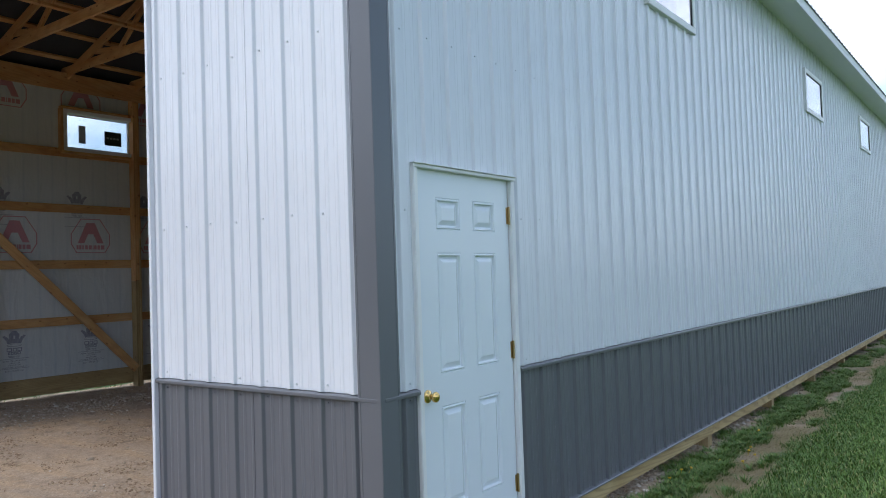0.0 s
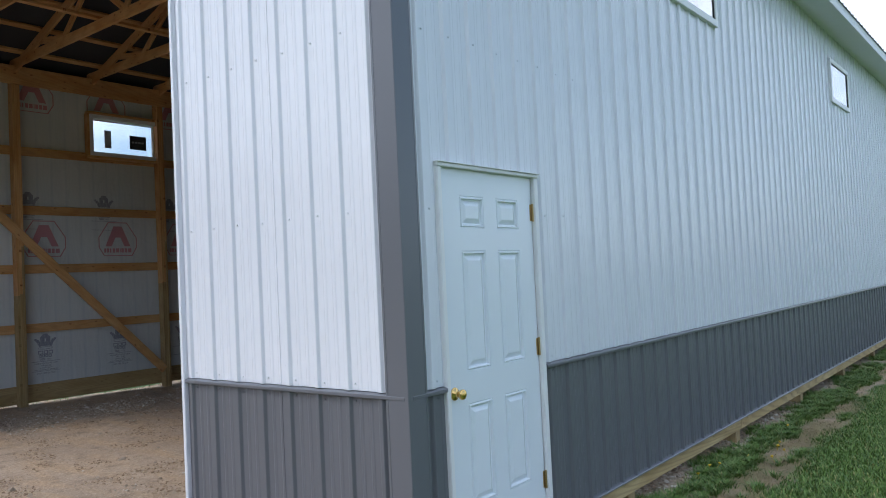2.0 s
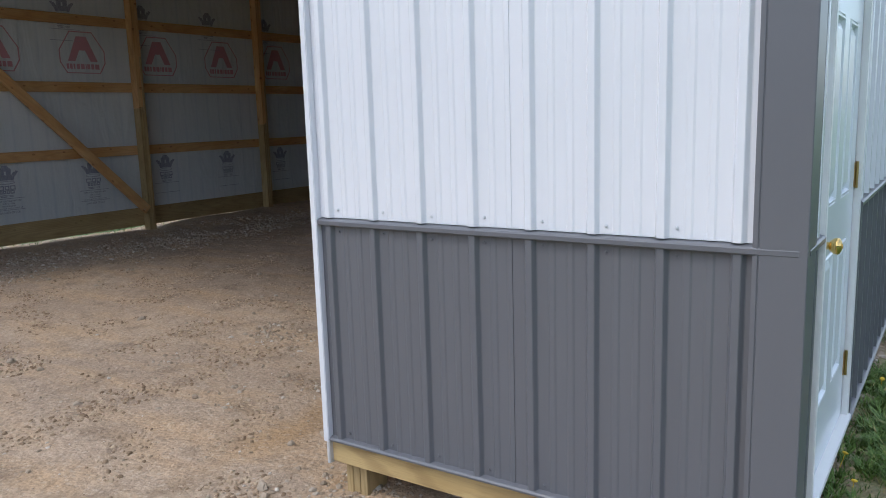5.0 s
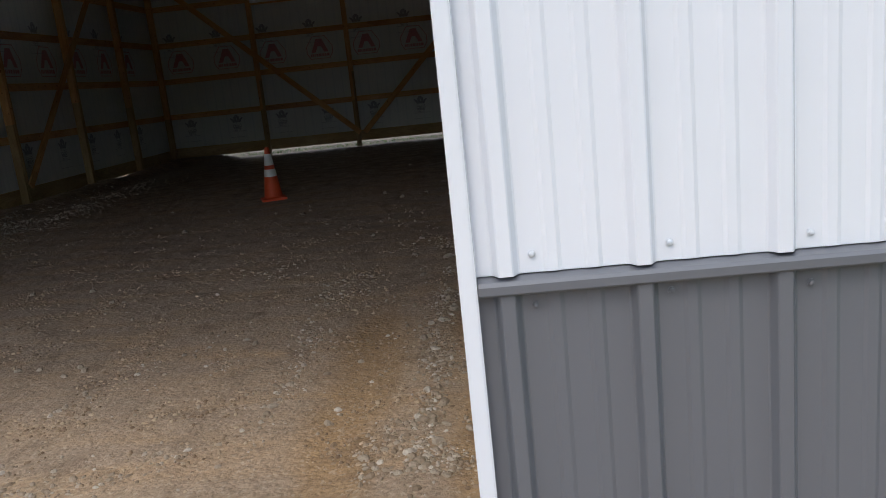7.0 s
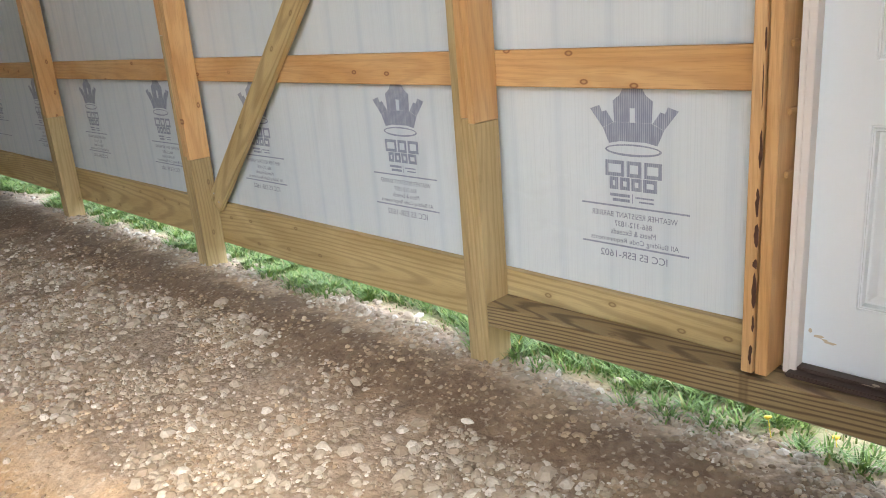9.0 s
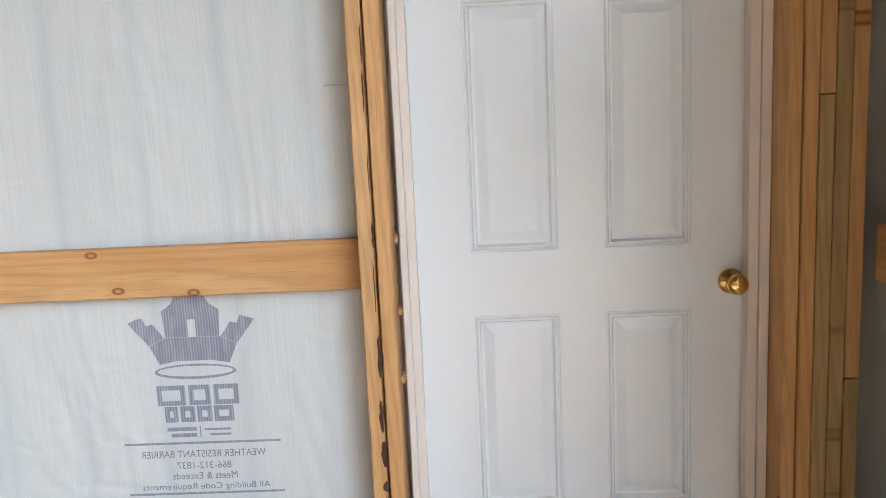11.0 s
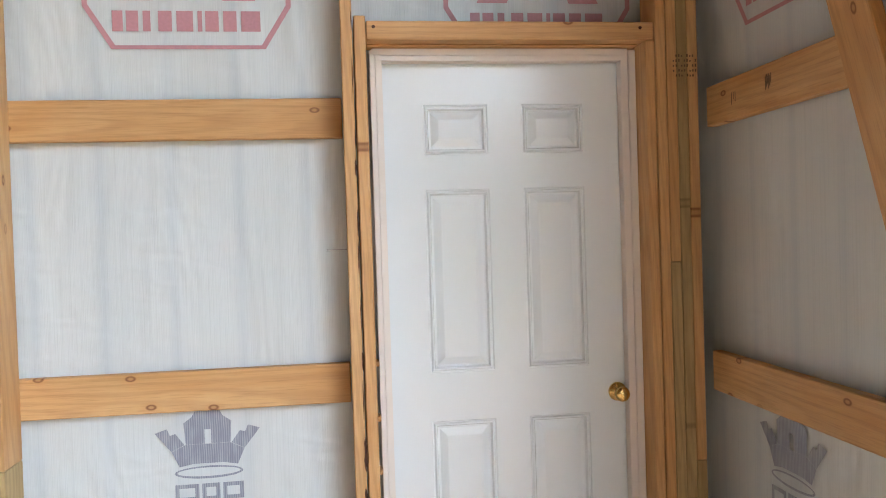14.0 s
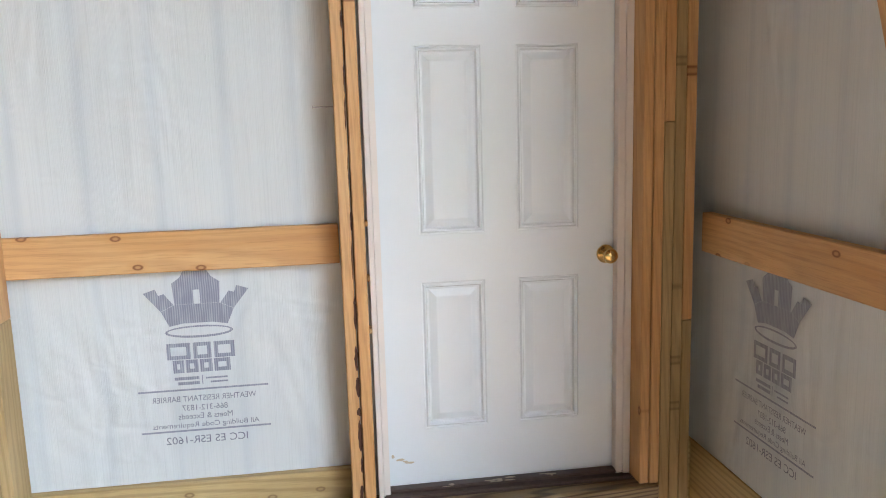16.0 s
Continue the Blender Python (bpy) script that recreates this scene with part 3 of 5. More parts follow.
# skirt boards, seen below the steel outside and above the soil inside
SK_B, SK_T, SK_IN = 0.135, 0.405, 0.040
for a, b, top in ((-0.01, 0.262, SK_T), (0.264, 1.266, 0.244), (1.268, 4.90, SK_T), (4.904, 9.78, SK_T), (9.784, 14.66, SK_T), (14.664, YE - 0.01, SK_T)):
    x = X0 - 0.004 - SK_IN / 2
    board("skirt_board", (x, a, (SK_B + top) / 2), (x, b, (SK_B + top) / 2), (0, 0, 1), top - SK_B, SK_IN, M_SKIRT, wall_east, "treated pine skirt board")
for a, b in ((-0.01, 4.90), (4.904, 9.78), (9.784, 14.66), (14.664, YE - 0.01)):
    x = XW + 0.004 + SK_IN / 2
    board("skirt_board", (x, a, (SK_B + SK_T) / 2 - 0.04), (x, b, (SK_B + SK_T) / 2 - 0.04), (0, 0, 1), SK_T - SK_B, SK_IN, M_TREAT, wall_west)
y = Y0 + 0.004 + SK_IN / 2
board("skirt_board", (OPEN_R + 0.006, y, (SK_B + SK_T) / 2), (X0 - 0.046, y, (SK_B + SK_T) / 2), (0, 0, 1), SK_T - SK_B, SK_IN, M_SKIRT, wall_front)
board("skirt_board", (XW, y, (SK_B + SK_T) / 2), (OPEN_L, y, (SK_B + SK_T) / 2), (0, 0, 1), SK_T - SK_B, SK_IN, M_SKIRT, wall_front)
y = YE - 0.004 - SK_IN / 2
for a, b in ((XW + 0.05, -4.93), (-4.926, X0 - 0.05)):
    board("skirt_board", (a, y, 0.27), (b, y, 0.27), (0, 0, 1), SK_T - SK_B, SK_IN, M_TREAT, wall_end)

# girts, one length a bay
X_GI, GT = X0 - 0.012 - 0.019, 0.038   # girt centre plane on the door wall
bays = [0.02] + POST_Y + [YE - 0.02]
for z in GIRT_Z:
    for a, b in zip(bays, bays[1:]):
        if a < 0.1 and z < 2.4:
            a = 1.345        # stops at the door's trimmer studs
        if not any(w[0] < (a + b) / 2 < w[1] and w[2] < z < w[3] for w in WINDOWS_E):
            board("girt", (X_GI, a + 0.002, z), (X_GI, b - 0.002, z), (0, 0, 1), 0.137, GT, M_NEW, wall_east)
        a = max(a if a != 1.345 else 0.02, 0.02)
        xw = XW + 0.012 + 0.019
        if z < 4.5:
            board("girt", (xw, a + 0.002, z), (xw, b - 0.002, z), (0, 0, 1), 0.137, GT, M_NEW, wall_west)
    yg = 0.064
    board("girt", (OPEN_R + 0.16, yg, z), (X0 - 0.19, yg, z), (0, 0, 1), 0.137, GT, M_NEW, wall_front)
    board("girt", (XW + 0.05, yg, z), (OPEN_L - 0.16, yg, z), (0, 0, 1), 0.137, GT, M_NEW, wall_front)
    for a, b in ((XW + 0.05, -7.37), (-7.366, -4.93), (-4.926, -2.49), (-2.486, X0 - 0.05)):
        if (z < 3.9 or a > -7.3 or a < -7.4) and z < 4.5 or a > -3:
            board("girt", (a, YE - 0.031, z), (b, YE - 0.031, z), (0, 0, 1), 0.137, GT, M_NEW, wall_end)


# house wrap between girts and steel
def wrap_sheet(parent, place, depth, lo, hi, top, holes, nz=46):
    du = 0.11
    us = sorted(set([lo, hi] + [round(lo + k * du, 4) for k in range(1, int((hi - lo) / du) + 1) if lo + k * du < hi] + [c for h in holes for c in h[:2] if lo < c < hi]))
    zmax = max(top(u) for u in us)
    zs = sorted(set([0.36 + (zmax - 0.36) * k / nz for k in range(nz + 1)] + [c for h in holes for c in h[2:4] if c > 0.36]))
    bm = bmesh.new()
    grid = {}

    def vert(u, z):
        z = min(z, top(u))
        key = (u, round(z, 5))
        if key not in grid:
            # hangs a little slack between the girts
            slack = 0.0035 * noise.noise(Vector((u * 4.0, z * 1.4, 7))) + 0.002 * noise.noise(Vector((u * 11, z * 5, 2)))
            grid[key] = bm.verts.new(place(u, -depth + slack, z))
        return grid[key]

    for ua, ub in zip(us, us[1:]):
        for za, zb in zip(zs, zs[1:]):
            um, zm = (ua + ub) / 2, (za + zb) / 2
            if any(h[0] < um < h[1] and h[2] < zm < h[3] for h in holes):
                continue
            q = []
            for v in (vert(ua, za), vert(ub, za), vert(ub, zb), vert(ua, zb)):
                if v not in q:
                    q.append(v)
            if len(q) > 2:
                try:
                    bm.faces.new(q)
                except ValueError:
                    pass
    return part("house_wrap", bm, M_WRAP, parent, "white woven house wrap with printed marks", smooth=True)


D_WRAP = 0.008
wrap_e = wrap_sheet(wall_east, on_east, D_WRAP, 0.04, YE - 0.02, lambda u: 5.28, [door_hole] + WINDOWS_E)
wrap_w = wrap_sheet(wall_west, on_west, D_WRAP, 0.02, YE - 0.02, lambda u: 5.28, WINDOWS_W)
wrap_f = wrap_sheet(wall_front, on_front, 0.040, OPEN_R + 0.02, X0 - 0.02, lambda u: roof_z(u) - 0.1, [])
wrap_f2 = wrap_sheet(wall_front, on_front, 0.040, XW + 0.02, OPEN_L - 0.02, lambda u: roof_z(u) - 0.1, [])
wrap_f3 = wrap_sheet(wall_front, on_front, 0.040, OPEN_L - 0.02, OPEN_R + 0.02, lambda u: roof_z(u) - 0.1, [(OPEN_L - 0.1, OPEN_R + 0.1, 0, OPEN_T)])
wrap_n = wrap_sheet(wall_end, on_end, D_WRAP, XW + 0.02, X0 - 0.02, lambda u: roof_z(u) - 0.1, [WINDOW_N])


# printed marks: local x to the reader's right, z up, both in metres, face towards -y
def poly(bm, pts):
    bm.faces.new([bm.verts.new((x, 0, z)) for x, z in pts])


def ring(bm, outer, inner):
    n = len(outer)
    o = [bm.verts.new((x, 0, z)) for x, z in outer]
    i = [bm.verts.new((x, 0, z)) for x, z in inner]
    for k in range(n):
        bm.faces.new((o[k], o[(k + 1) % n], i[(k + 1) % n], i[k]))


def crown_mesh():
    """Castle crown, oval foot, and two rows of plain blocks for the maker's name."""
    bm = bmesh.new()
    poly(bm, [(-0.098, 0.034), (-0.05, 0.043), (0.05, 0.043), (0.098, 0.034), (0.122, 0.088), (0.075, 0.110), (-0.075, 0.110), (-0.122, 0.088)])
    poly(bm, [(-0.1225, 0.0885), (-0.0785, 0.1095), (-0.108, 0.150), (-0.126, 0.145), (-0.136, 0.168), (-0.176, 0.155)])
    poly(bm, [(0.1225, 0.0885), (0.0785, 0.1095), (0.108, 0.150), (0.126, 0.145), (0.136, 0.168), (0.176, 0.155)])
    poly(bm, [(-0.075, 0.1105), (-0.011, 0.1105), (-0.011, 0.160), (0.011, 0.160), (0.011, 0.1105), (0.075, 0.1105), (0.080, 0.185), (0.052, 0.205), (0.035, 0.235), (-0.035, 0.235), (-0.052, 0.205), (-0.080, 0.185)])
    oval = [(0.115 * math.cos(k * math.pi / 12), 0.012 + 0.022 * math.sin(k * math.pi / 12)) for k in range(24)]
    hole = [(0.106 * math.cos(k * math.pi / 12), 0.013 + 0.015 * math.sin(k * math.pi / 12)) for k in range(24)]
    ring(bm, oval, hole)
    for x0, x1, z0, z1 in ((-0.115, -0.045, -0.085, -0.027), (-0.035, 0.025, -0.085, -0.027), (0.035, 0.115, -0.085, -0.027),
                           (-0.097, -0.042, -0.134, -0.088), (-0.036, 0.006, -0.134, -0.088), (0.012, 0.054, -0.134, -0.088), (0.060, 0.097, -0.134, -0.088),
                           (0.012, 0.095, -0.160, -0.149), (0.012, 0.085, -0.178, -0.167), (0.0, 0.003, -0.180, -0.146), (-0.085, -0.010, -0.160, -0.154), (-0.085, -0.025, -0.175, -0.169)):
        w = 0.0135 if z1 - z0 > 0.03 and x1 - x0 > 0.03 else 0
        if w:
            ring(bm, [(x0, z0), (x1, z0), (x1, z1), (x0, z1)], [(x0 + w, z0 + w), (x1 - w, z0 + w), (x1 - w, z1 - w), (x0 + w, z1 - w)])
        else:
            poly(bm, [(x0, z0), (x1, z0), (x1, z1), (x0, z1)])
    for z in (-0.199, -0.349):
        poly(bm, [(-0.222, z), (0.222, z), (0.222, z + 0.0065), (-0.222, z + 0.0065)])
    me = bpy.data.meshes.new("crown_print")
    bm.to_mesh(me)
    bm.free()
    me.materials.append(M_INK)
    return me


def hexagon_mesh():
    bm = bmesh.new()
    out = [(-0.17, 0.31), (0.17, 0.31), (0.345, 0.05), (0.345, -0.12), (0.255, -0.265), (-0.255, -0.265), (-0.345, -0.12), (-0.345, 0.05)]
    ring(bm, out, [(x * 0.95, z * 0.95) for x, z in out])
    poly(bm, [(-0.225, -0.10), (-0.115, -0.10), (-0.045, 0.05), (0.045, 0.05), (0.115, -0.10), (0.225, -0.10), (0.075, 0.24), (-0.075, 0.24)])
    for x0, x1 in ((-0.24, -0.175), (-0.16, -0.115), (-0.10, -0.055), (-0.045, -0.03), (-0.015, 0.04), (0.055, 0.10), (0.125, 0.15), (0.165, 0.205), (0.215, 0.25)):
        poly(bm, [(x0, -0.205), (x1, -0.205), (x1, -0.135), (x0, -0.135)])
    me = bpy.data.meshes.new("hexagon_print")
    bm.to_mesh(me)
    bm.free()
    me.materials.append(M_RED)
    return me


def text_mesh(body, wide, tall, material):
    """Words drawn wide by tall metres."""
    cu = bpy.data.curves.new("text", "FONT")
    cu.body, cu.size, cu.align_x = body, 1.0, "CENTER"
    ob = new("text", cu)
    me = bpy.data.meshes.new_from_object(ob.evaluated_get(bpy.context.evaluated_depsgraph_get()))
    bpy.data.objects.remove(ob)
    xs, ys = [v.co.x for v in me.vertices], [v.co.y for v in me.vertices]
    me.transform(Matrix.Diagonal((wide / (max(xs) - min(xs)), tall / (max(ys) - min(ys)), 1, 1)))
    me.transform(Matrix.Rotation(radians(90), 4, "X"))
    me.materials.clear()
    me.materials.append(material)
    return me


CROWN, HEXA = crown_mesh(), hexagon_mesh()
LINES = [(text_mesh("WEATHER RESISTANT BARRIER", 0.355, 0.0205, M_PRINT), -0.238), (text_mesh("866-312-1837", 0.155, 0.0205, M_PRINT), -0.272),
         (text_mesh("Meets & Exceeds", 0.185, 0.0205, M_PRINT), -0.303), (text_mesh("All Building Code Requirements", 0.365, 0.0240, M_PRINT), -0.333),
         (text_mesh("ICC ES ESR-1602", 0.280, 0.0270, M_PRINT), -0.393)]
MIRROR = Matrix.Scale(-1, 4, (1, 0, 0))   # the print faces outwards and is read through the sheet


def print_row(wrap, base, turn, us, zc, kind, words=()):
    for n, u in enumerate(us):
        m = base(u, zc) @ pose(0, 0, 0, 0, 0, turn) @ MIRROR
        share("crown_print" if kind == "crown" else "hexagon_print", CROWN if kind == "crown" else HEXA, wrap, m)
        if n in words:
            for me, dz in LINES:
                share("printed_line", me, wrap, base(u, zc + dz) @ pose(0, 0, 0, 0, 0, turn) @ MIRROR)


GAP = 0.006
base_e = lambda u, z: Matrix.Translation((X0 - D_WRAP - GAP, u, z))
base_w = lambda u, z: Matrix.Translation((XW + D_WRAP + GAP, u, z))
base_f = lambda u, z: Matrix.Translation((u, Y0 + 0.040 + GAP, z))
base_n = lambda u, z: Matrix.Translation((u, YE - D_WRAP - GAP, z))
STEP = 1.235
us_e = [1.842 + STEP * k for k in range(14)]
us_w = [0.43 + STEP * k for k in range(15)]
us_n = [-0.75 - STEP * k for k in range(8)]
print_row(wrap_e, base_e, -90, us_e, 0.935, "crown", range(0, 6))
print_row(wrap_e, base_e, -90, [1.855 + STEP * k for k in range(14)], 2.665, "hexagon")
print_row(wrap_e, base_e, -90, [0.63], 2.665, "hexagon")
print_row(wrap_w, base_w, 90, us_w, 0.90, "crown", range(0, 4))
print_row(wrap_w, base_w, 90, [u + 0.03 for u in us_w], 2.61, "hexagon")
print_row(wrap_w, base_w, 90, [u - 0.2 for u in us_w], 3.13, "crown")
print_row(wrap_w, base_w, 90, [u - 0.1 for u in us_w], 4.90, "hexagon")
print_row(wrap_n, base_n, 0, us_n, 0.90, "crown")
print_row(wrap_n, base_n, 0, us_n, 2.61, "hexagon")
print_row(wrap_n, base_n, 0, [u - 0.2 for u in us_n], 3.13, "crown")
print_row(wrap_f, base_f, 180, [-0.572], 0.945, "crown", (0,))
print_row(wrap_f, base_f, 180, [-0.62], 2.655, "hexagon")


# ---------------------------------------------------------------- posts
def post(x, y, ax, splice, top=5.25, label="three-ply laminated post, treated below and new spruce above", joints=(0.0, 0.02, 0.75)):
    """Three plies side by side; ax: the axis along which the plies are stacked."""
    p = thing("post", label, "post", "posts along the walls", at=(x, y, 0))
    for k, off in enumerate((-0.0385, 0.0, 0.0385)):
        s = splice + joints[k]
        dx, dy = (off, 0) if ax == 0 else (0, off)
        up = (0, 1, 0) if ax == 0 else (1, 0, 0)
        board("treated_ply", (dx, dy, -0.12), (dx, dy, s - 0.001), up, 0.14, 0.0365, M_TREAT, p, bevel=0.002)
        board("spruce_ply", (dx, dy, s + 0.001), (dx, dy, top), up, 0.14, 0.0365, M_NEW, p, bevel=0.002)
    return p


X_PE, X_PW = X0 - 0.046 - 0.07 - 0.004, XW + 0.046 + 0.07 + 0.004
for k, y in enumerate(POST_Y):
    post(X_PE, y, 1, (1.04, 0.70, 0.86, 0.95, 0.80, 1.0, 0.9)[k])
    post(X_PW, y, 1, (1.75, 1.85, 1.55, 1.7, 1.5, 1.8, 1.6)[k])
post(X_PE - 0.004, 0.171, 1, 0.92, label="three-ply laminated corner post beside the door frame", joints=(0.0, 2.0, 0.70))
post(X_PW, 0.15, 1, 1.3)
post(X_PE, YE - 0.17, 1, 1.2)
post(X_PW, YE - 0.17, 1, 1.2)
for x in (-2.49, -4.93, -7.37):
    post(x, YE - 0.12, 0, 1.2, roof_z(x) - 0.35)
post(OPEN_R + 0.10, 0.108, 0, 1.3, roof_z(OPEN_R) - 0.35, label="three-ply laminated post framing the wide opening")
post(OPEN_L - 0.10, 0.108, 0, 1.3, roof_z(OPEN_L) - 0.35)


def brace(a, b, flat, material=M_NEW, label="diagonal spruce brace nailed between posts"):
    """flat: the direction that the board's face looks to."""
    way = (Vector(b) - Vector(a)).normalized()
    ob = board("brace", a, b, Vector(flat).cross(way), 0.137, 0.038, material)
    n = (Vector(b) - Vector(a)).length / 2
    for end in (-1, 1):
        for off in (-0.035, 0.035):
            for side in (-1, 1):
                bm = bmesh.new()
                lathe(bm, ((0.0055, 0.0), (0.005, 0.0015), (0.002, 0.002)), 8, Matrix.Translation((end * (n - 0.05 - 0.3 * abs(off)), off, side * 0.019)) @ Matrix.Rotation(radians(0 if side > 0 else 180), 4, "X"))
                part("nail_head", bm, M_SCREW, ob)
    return tagged(ob, label, "brace", "diagonal wall braces")


XB = X0 - 0.046 - 0.028
brace((XB, 4.84, 0.41), (XB, 2.56, 2.70), (1, 0, 0), M_SKIRT)
brace((XB, 2.42, 2.72), (XB, 0.24, 4.86), (1, 0, 0))
brace((XB, 19.2, 0.4), (XB, 17.2, 2.4), (1, 0, 0))
XB2 = XW + 0.046 + 0.14 + 0.026
brace((XB2, 4.84, 0.34), (XB2, 0.25, 4.9), (1, 0, 0))
brace((XB2, 12.3, 0.4), (XB2, 16.6, 4.7), (1, 0, 0))
YB = YE - 0.045 - 0.14 - 0.026
brace((-4.86, YB, 0.36), (-9.6, YB, 4.6), (0, 1, 0))
brace((-4.74, YB, 0.36), (-0.5, YB, 4.6), (0, 1, 0))
brace((-1.62, 0.108, 0.46), (-0.22, 0.108, 4.55), (0, 1, 0))

# jamb of the wide opening: wood edge, off-white lining and white corner strip
open_frame = thing("door_opening", "wide open doorway lined with off-white jamb boards", "doorway", kind="structure")
block("jamb_lining", (OPEN_R - 0.004, Y0 - 0.020, 0.13), (OPEN_R + 0.012, 0.176, OPEN_T), M_LINING, open_frame, "off-white jamb lining")
block("jamb_trimmer", (OPEN_R - 0.002, 0.178, 0.135), (OPEN_R + 0.16, 0.216, OPEN_T), M_NEW, open_frame, "new spruce trimmer edge")
block("jamb_corner_strip", (OPEN_R - 0.008, Y0 - 0.031, 0.235), (OPEN_R + 0.022, Y0 + 0.002, OPEN_T + 0.02), M_WHITE, open_frame, "white steel corner strip")
block("jamb_lining", (OPEN_L - 0.012, Y0 - 0.020, 0.13), (OPEN_L + 0.004, 0.176, OPEN_T), M_LINING, open_frame)
block("jamb_corner_strip", (OPEN_L - 0.024, Y0 - 0.026, 0.235), (OPEN_L + 0.008, Y0 + 0.002, OPEN_T + 0.02), M_WHITE, open_frame)
block("head_lining", (OPEN_L + 0.01, Y0 - 0.02, OPEN_T - 0.016), (OPEN_R - 0.01, 0.176, OPEN_T - 0.001), M_LINING, open_frame)
board("header_beam", (OPEN_L - 0.1, 0.10, OPEN_T + 0.15), (OPEN_R + 0.1, 0.10, OPEN_T + 0.15), (0, 0, 1), 0.286, 0.076, M_NEW, open_frame)


# ---------------------------------------------------------------- the door
door = thing("door_1", "white six-panel steel entry door, shut, with brass knobs", "door", kind="structure")
DY0, DY1, DZ0, DZ1 = DOOR
DXI, DXO = X0 - 0.052, X0 - 0.008          # slab faces, in and out
PANELS = [(ya, yb, za, zb) for ya, yb in ((0.489, 0.713), (0.836, 1.066)) for za, zb in ((0.538, 1.080), (1.252, 1.898), (2.021, 2.196))]


def door_face(bm, x, out):
    """A stamped face: flat field, stepped mouldings round each panel, raised middle. out: +1 or -1 along x."""
    ys = sorted({DY0, DY1, *[p[0] for p in PANELS], *[p[1] for p in PANELS]})
    zs = sorted({DZ0, DZ1, *[p[2] for p in PANELS], *[p[3] for p in PANELS]})
    for ya, yb in zip(ys, ys[1:]):
        for za, zb in zip(zs, zs[1:]):
            mid = ((ya + yb) / 2, (za + zb) / 2)
            if not any(p[0] < mid[0] < p[1] and p[2] < mid[1] < p[3] for p in PANELS):
                bm.faces.new([bm.verts.new((x, y, z)) for y, z in ((ya, za), (yb, za), (yb, zb), (ya, zb))])
    rings = ((0.0, 0.0), (0.003, -0.0045), (0.006, -0.0045), (0.010, 0.0025), (0.015, 0.0025), (0.020, -0.012), (0.027, -0.0125), (0.052, -0.001), (0.055, -0.0005))
    for ya, yb, za, zb in PANELS:
        last = None
        for d, h in rings:
            loop = [bm.verts.new((x + out * h, y, z)) for y, z in ((ya + d, za + d), (yb - d, za + d), (yb - d, zb - d), (ya + d, zb - d))]
            if last:
                for k in range(4):
                    bm.faces.new((last[k], last[(k + 1) % 4], loop[(k + 1) % 4], loop[k]))
            last = loop
        bm.faces.new(last)


bm = bmesh.new()
door_face(bm, DXI, -1)
door_face(bm, DXO, 1)
for q in (((DXI, DY0), (DXO, DY0)), ((DXI, DY1), (DXO, DY1))):
    bm.faces.new([bm.verts.new(v) for v in ((*q[0], DZ0), (*q[1], DZ0), (*q[1], DZ1), (*q[0], DZ1))])
for z in (DZ0, DZ1):
    bm.faces.new([bm.verts.new(v) for v in ((DXI, DY0, z), (DXO, DY0, z), (DXO, DY1, z), (DXI, DY1, z))])
bmesh.ops.remove_doubles(bm, verts=bm.verts[:], dist=0.0003)
part("door_slab", bm, M_DOOR, door, "white stamped steel slab with six panels")

# frame: outside steel casing, inside primed jamb
CO = X0 + 0.024
block("casing_side", (X0 - 0.01, DY0 - 0.034, 0.245), (CO, DY0 - 0.002, DZ1 - 0.008), M_VINYL, door, "white outer casing")
block("casing_side", (X0 - 0.01, DY1 + 0.004, 0.245), (CO - 0.006, DY1 + 0.046, DZ1 - 0.008), M_VINYL, door, "white outer casing")
block("casing_head", (X0 - 0.007, DY0 - 0.034, DZ1 - 0.007), (CO + 0.002, DY1 + 0.046, DZ1 + 0.012), M_VINYL, door, "white outer casing")
block("drip_cap", (X0 - 0.002, DY0 - 0.040, DZ1 + 0.0125), (CO + 0.012, DY1 + 0.052, DZ1 + 0.018), M_VINYL, door)
block("outer_sill", (X0 - 0.012, DY0 - 0.03, DZ0 - 0.028), (CO + 0.006, DY1 + 0.03, DZ0 - 0.003), M_VINYL, door, "white outer sill strip")
JI = -0.088
block("jamb", (JI, DY1 - 0.012, 0.304), (DXI - 0.002, DY1 + 0.010, DZ1 + 0.022), M_JAMB, door, "primed pinkish-white jamb", 0.002)
block("jamb", (JI, DY1 + 0.011, 0.304), (DXI + 0.04, DY1 + 0.029, DZ1 + 0.032), M_JAMB, door, "primed pinkish-white jamb", 0.002)
block("jamb", (JI + 0.003, 0.3315, 0.304), (DXI - 0.002, 0.357, DZ1 + 0.022), M_JAMB, door, "primed pinkish-white jamb", 0.002)
block("jamb", (JI - 0.003, 0.305, 0.304), (DXI - 0.002, 0.3305, DZ1 + 0.032), M_JAMB, door, "primed pinkish-white jamb", 0.002)
block("head_jamb", (JI - 0.002, 0.358, DZ1 - 0.006), (DXI - 0.002, DY1 + 0.010, DZ1 + 0.012), M_JAMB, door, "primed pinkish-white jamb", 0.002)
block("head_jamb", (JI - 0.002, 0.332, DZ1 + 0.013), (DXI - 0.002, DY1 + 0.022, DZ1 + 0.036), M_JAMB, door, "primed pinkish-white jamb", 0.002)
block("threshold", (JI - 0.030, 0.306, 0.303), (DXI - 0.003, DY1 + 0.010, 0.318), M_SILL, door, "brown threshold with dried mud", 0.004)
block("threshold_lip", (JI + 0.004, DY0 + 0.012, 0.3185), (DXI - 0.004, DY1 - 0.012, 0.330), M_SILL, door, "brown threshold with dried mud", 0.003)


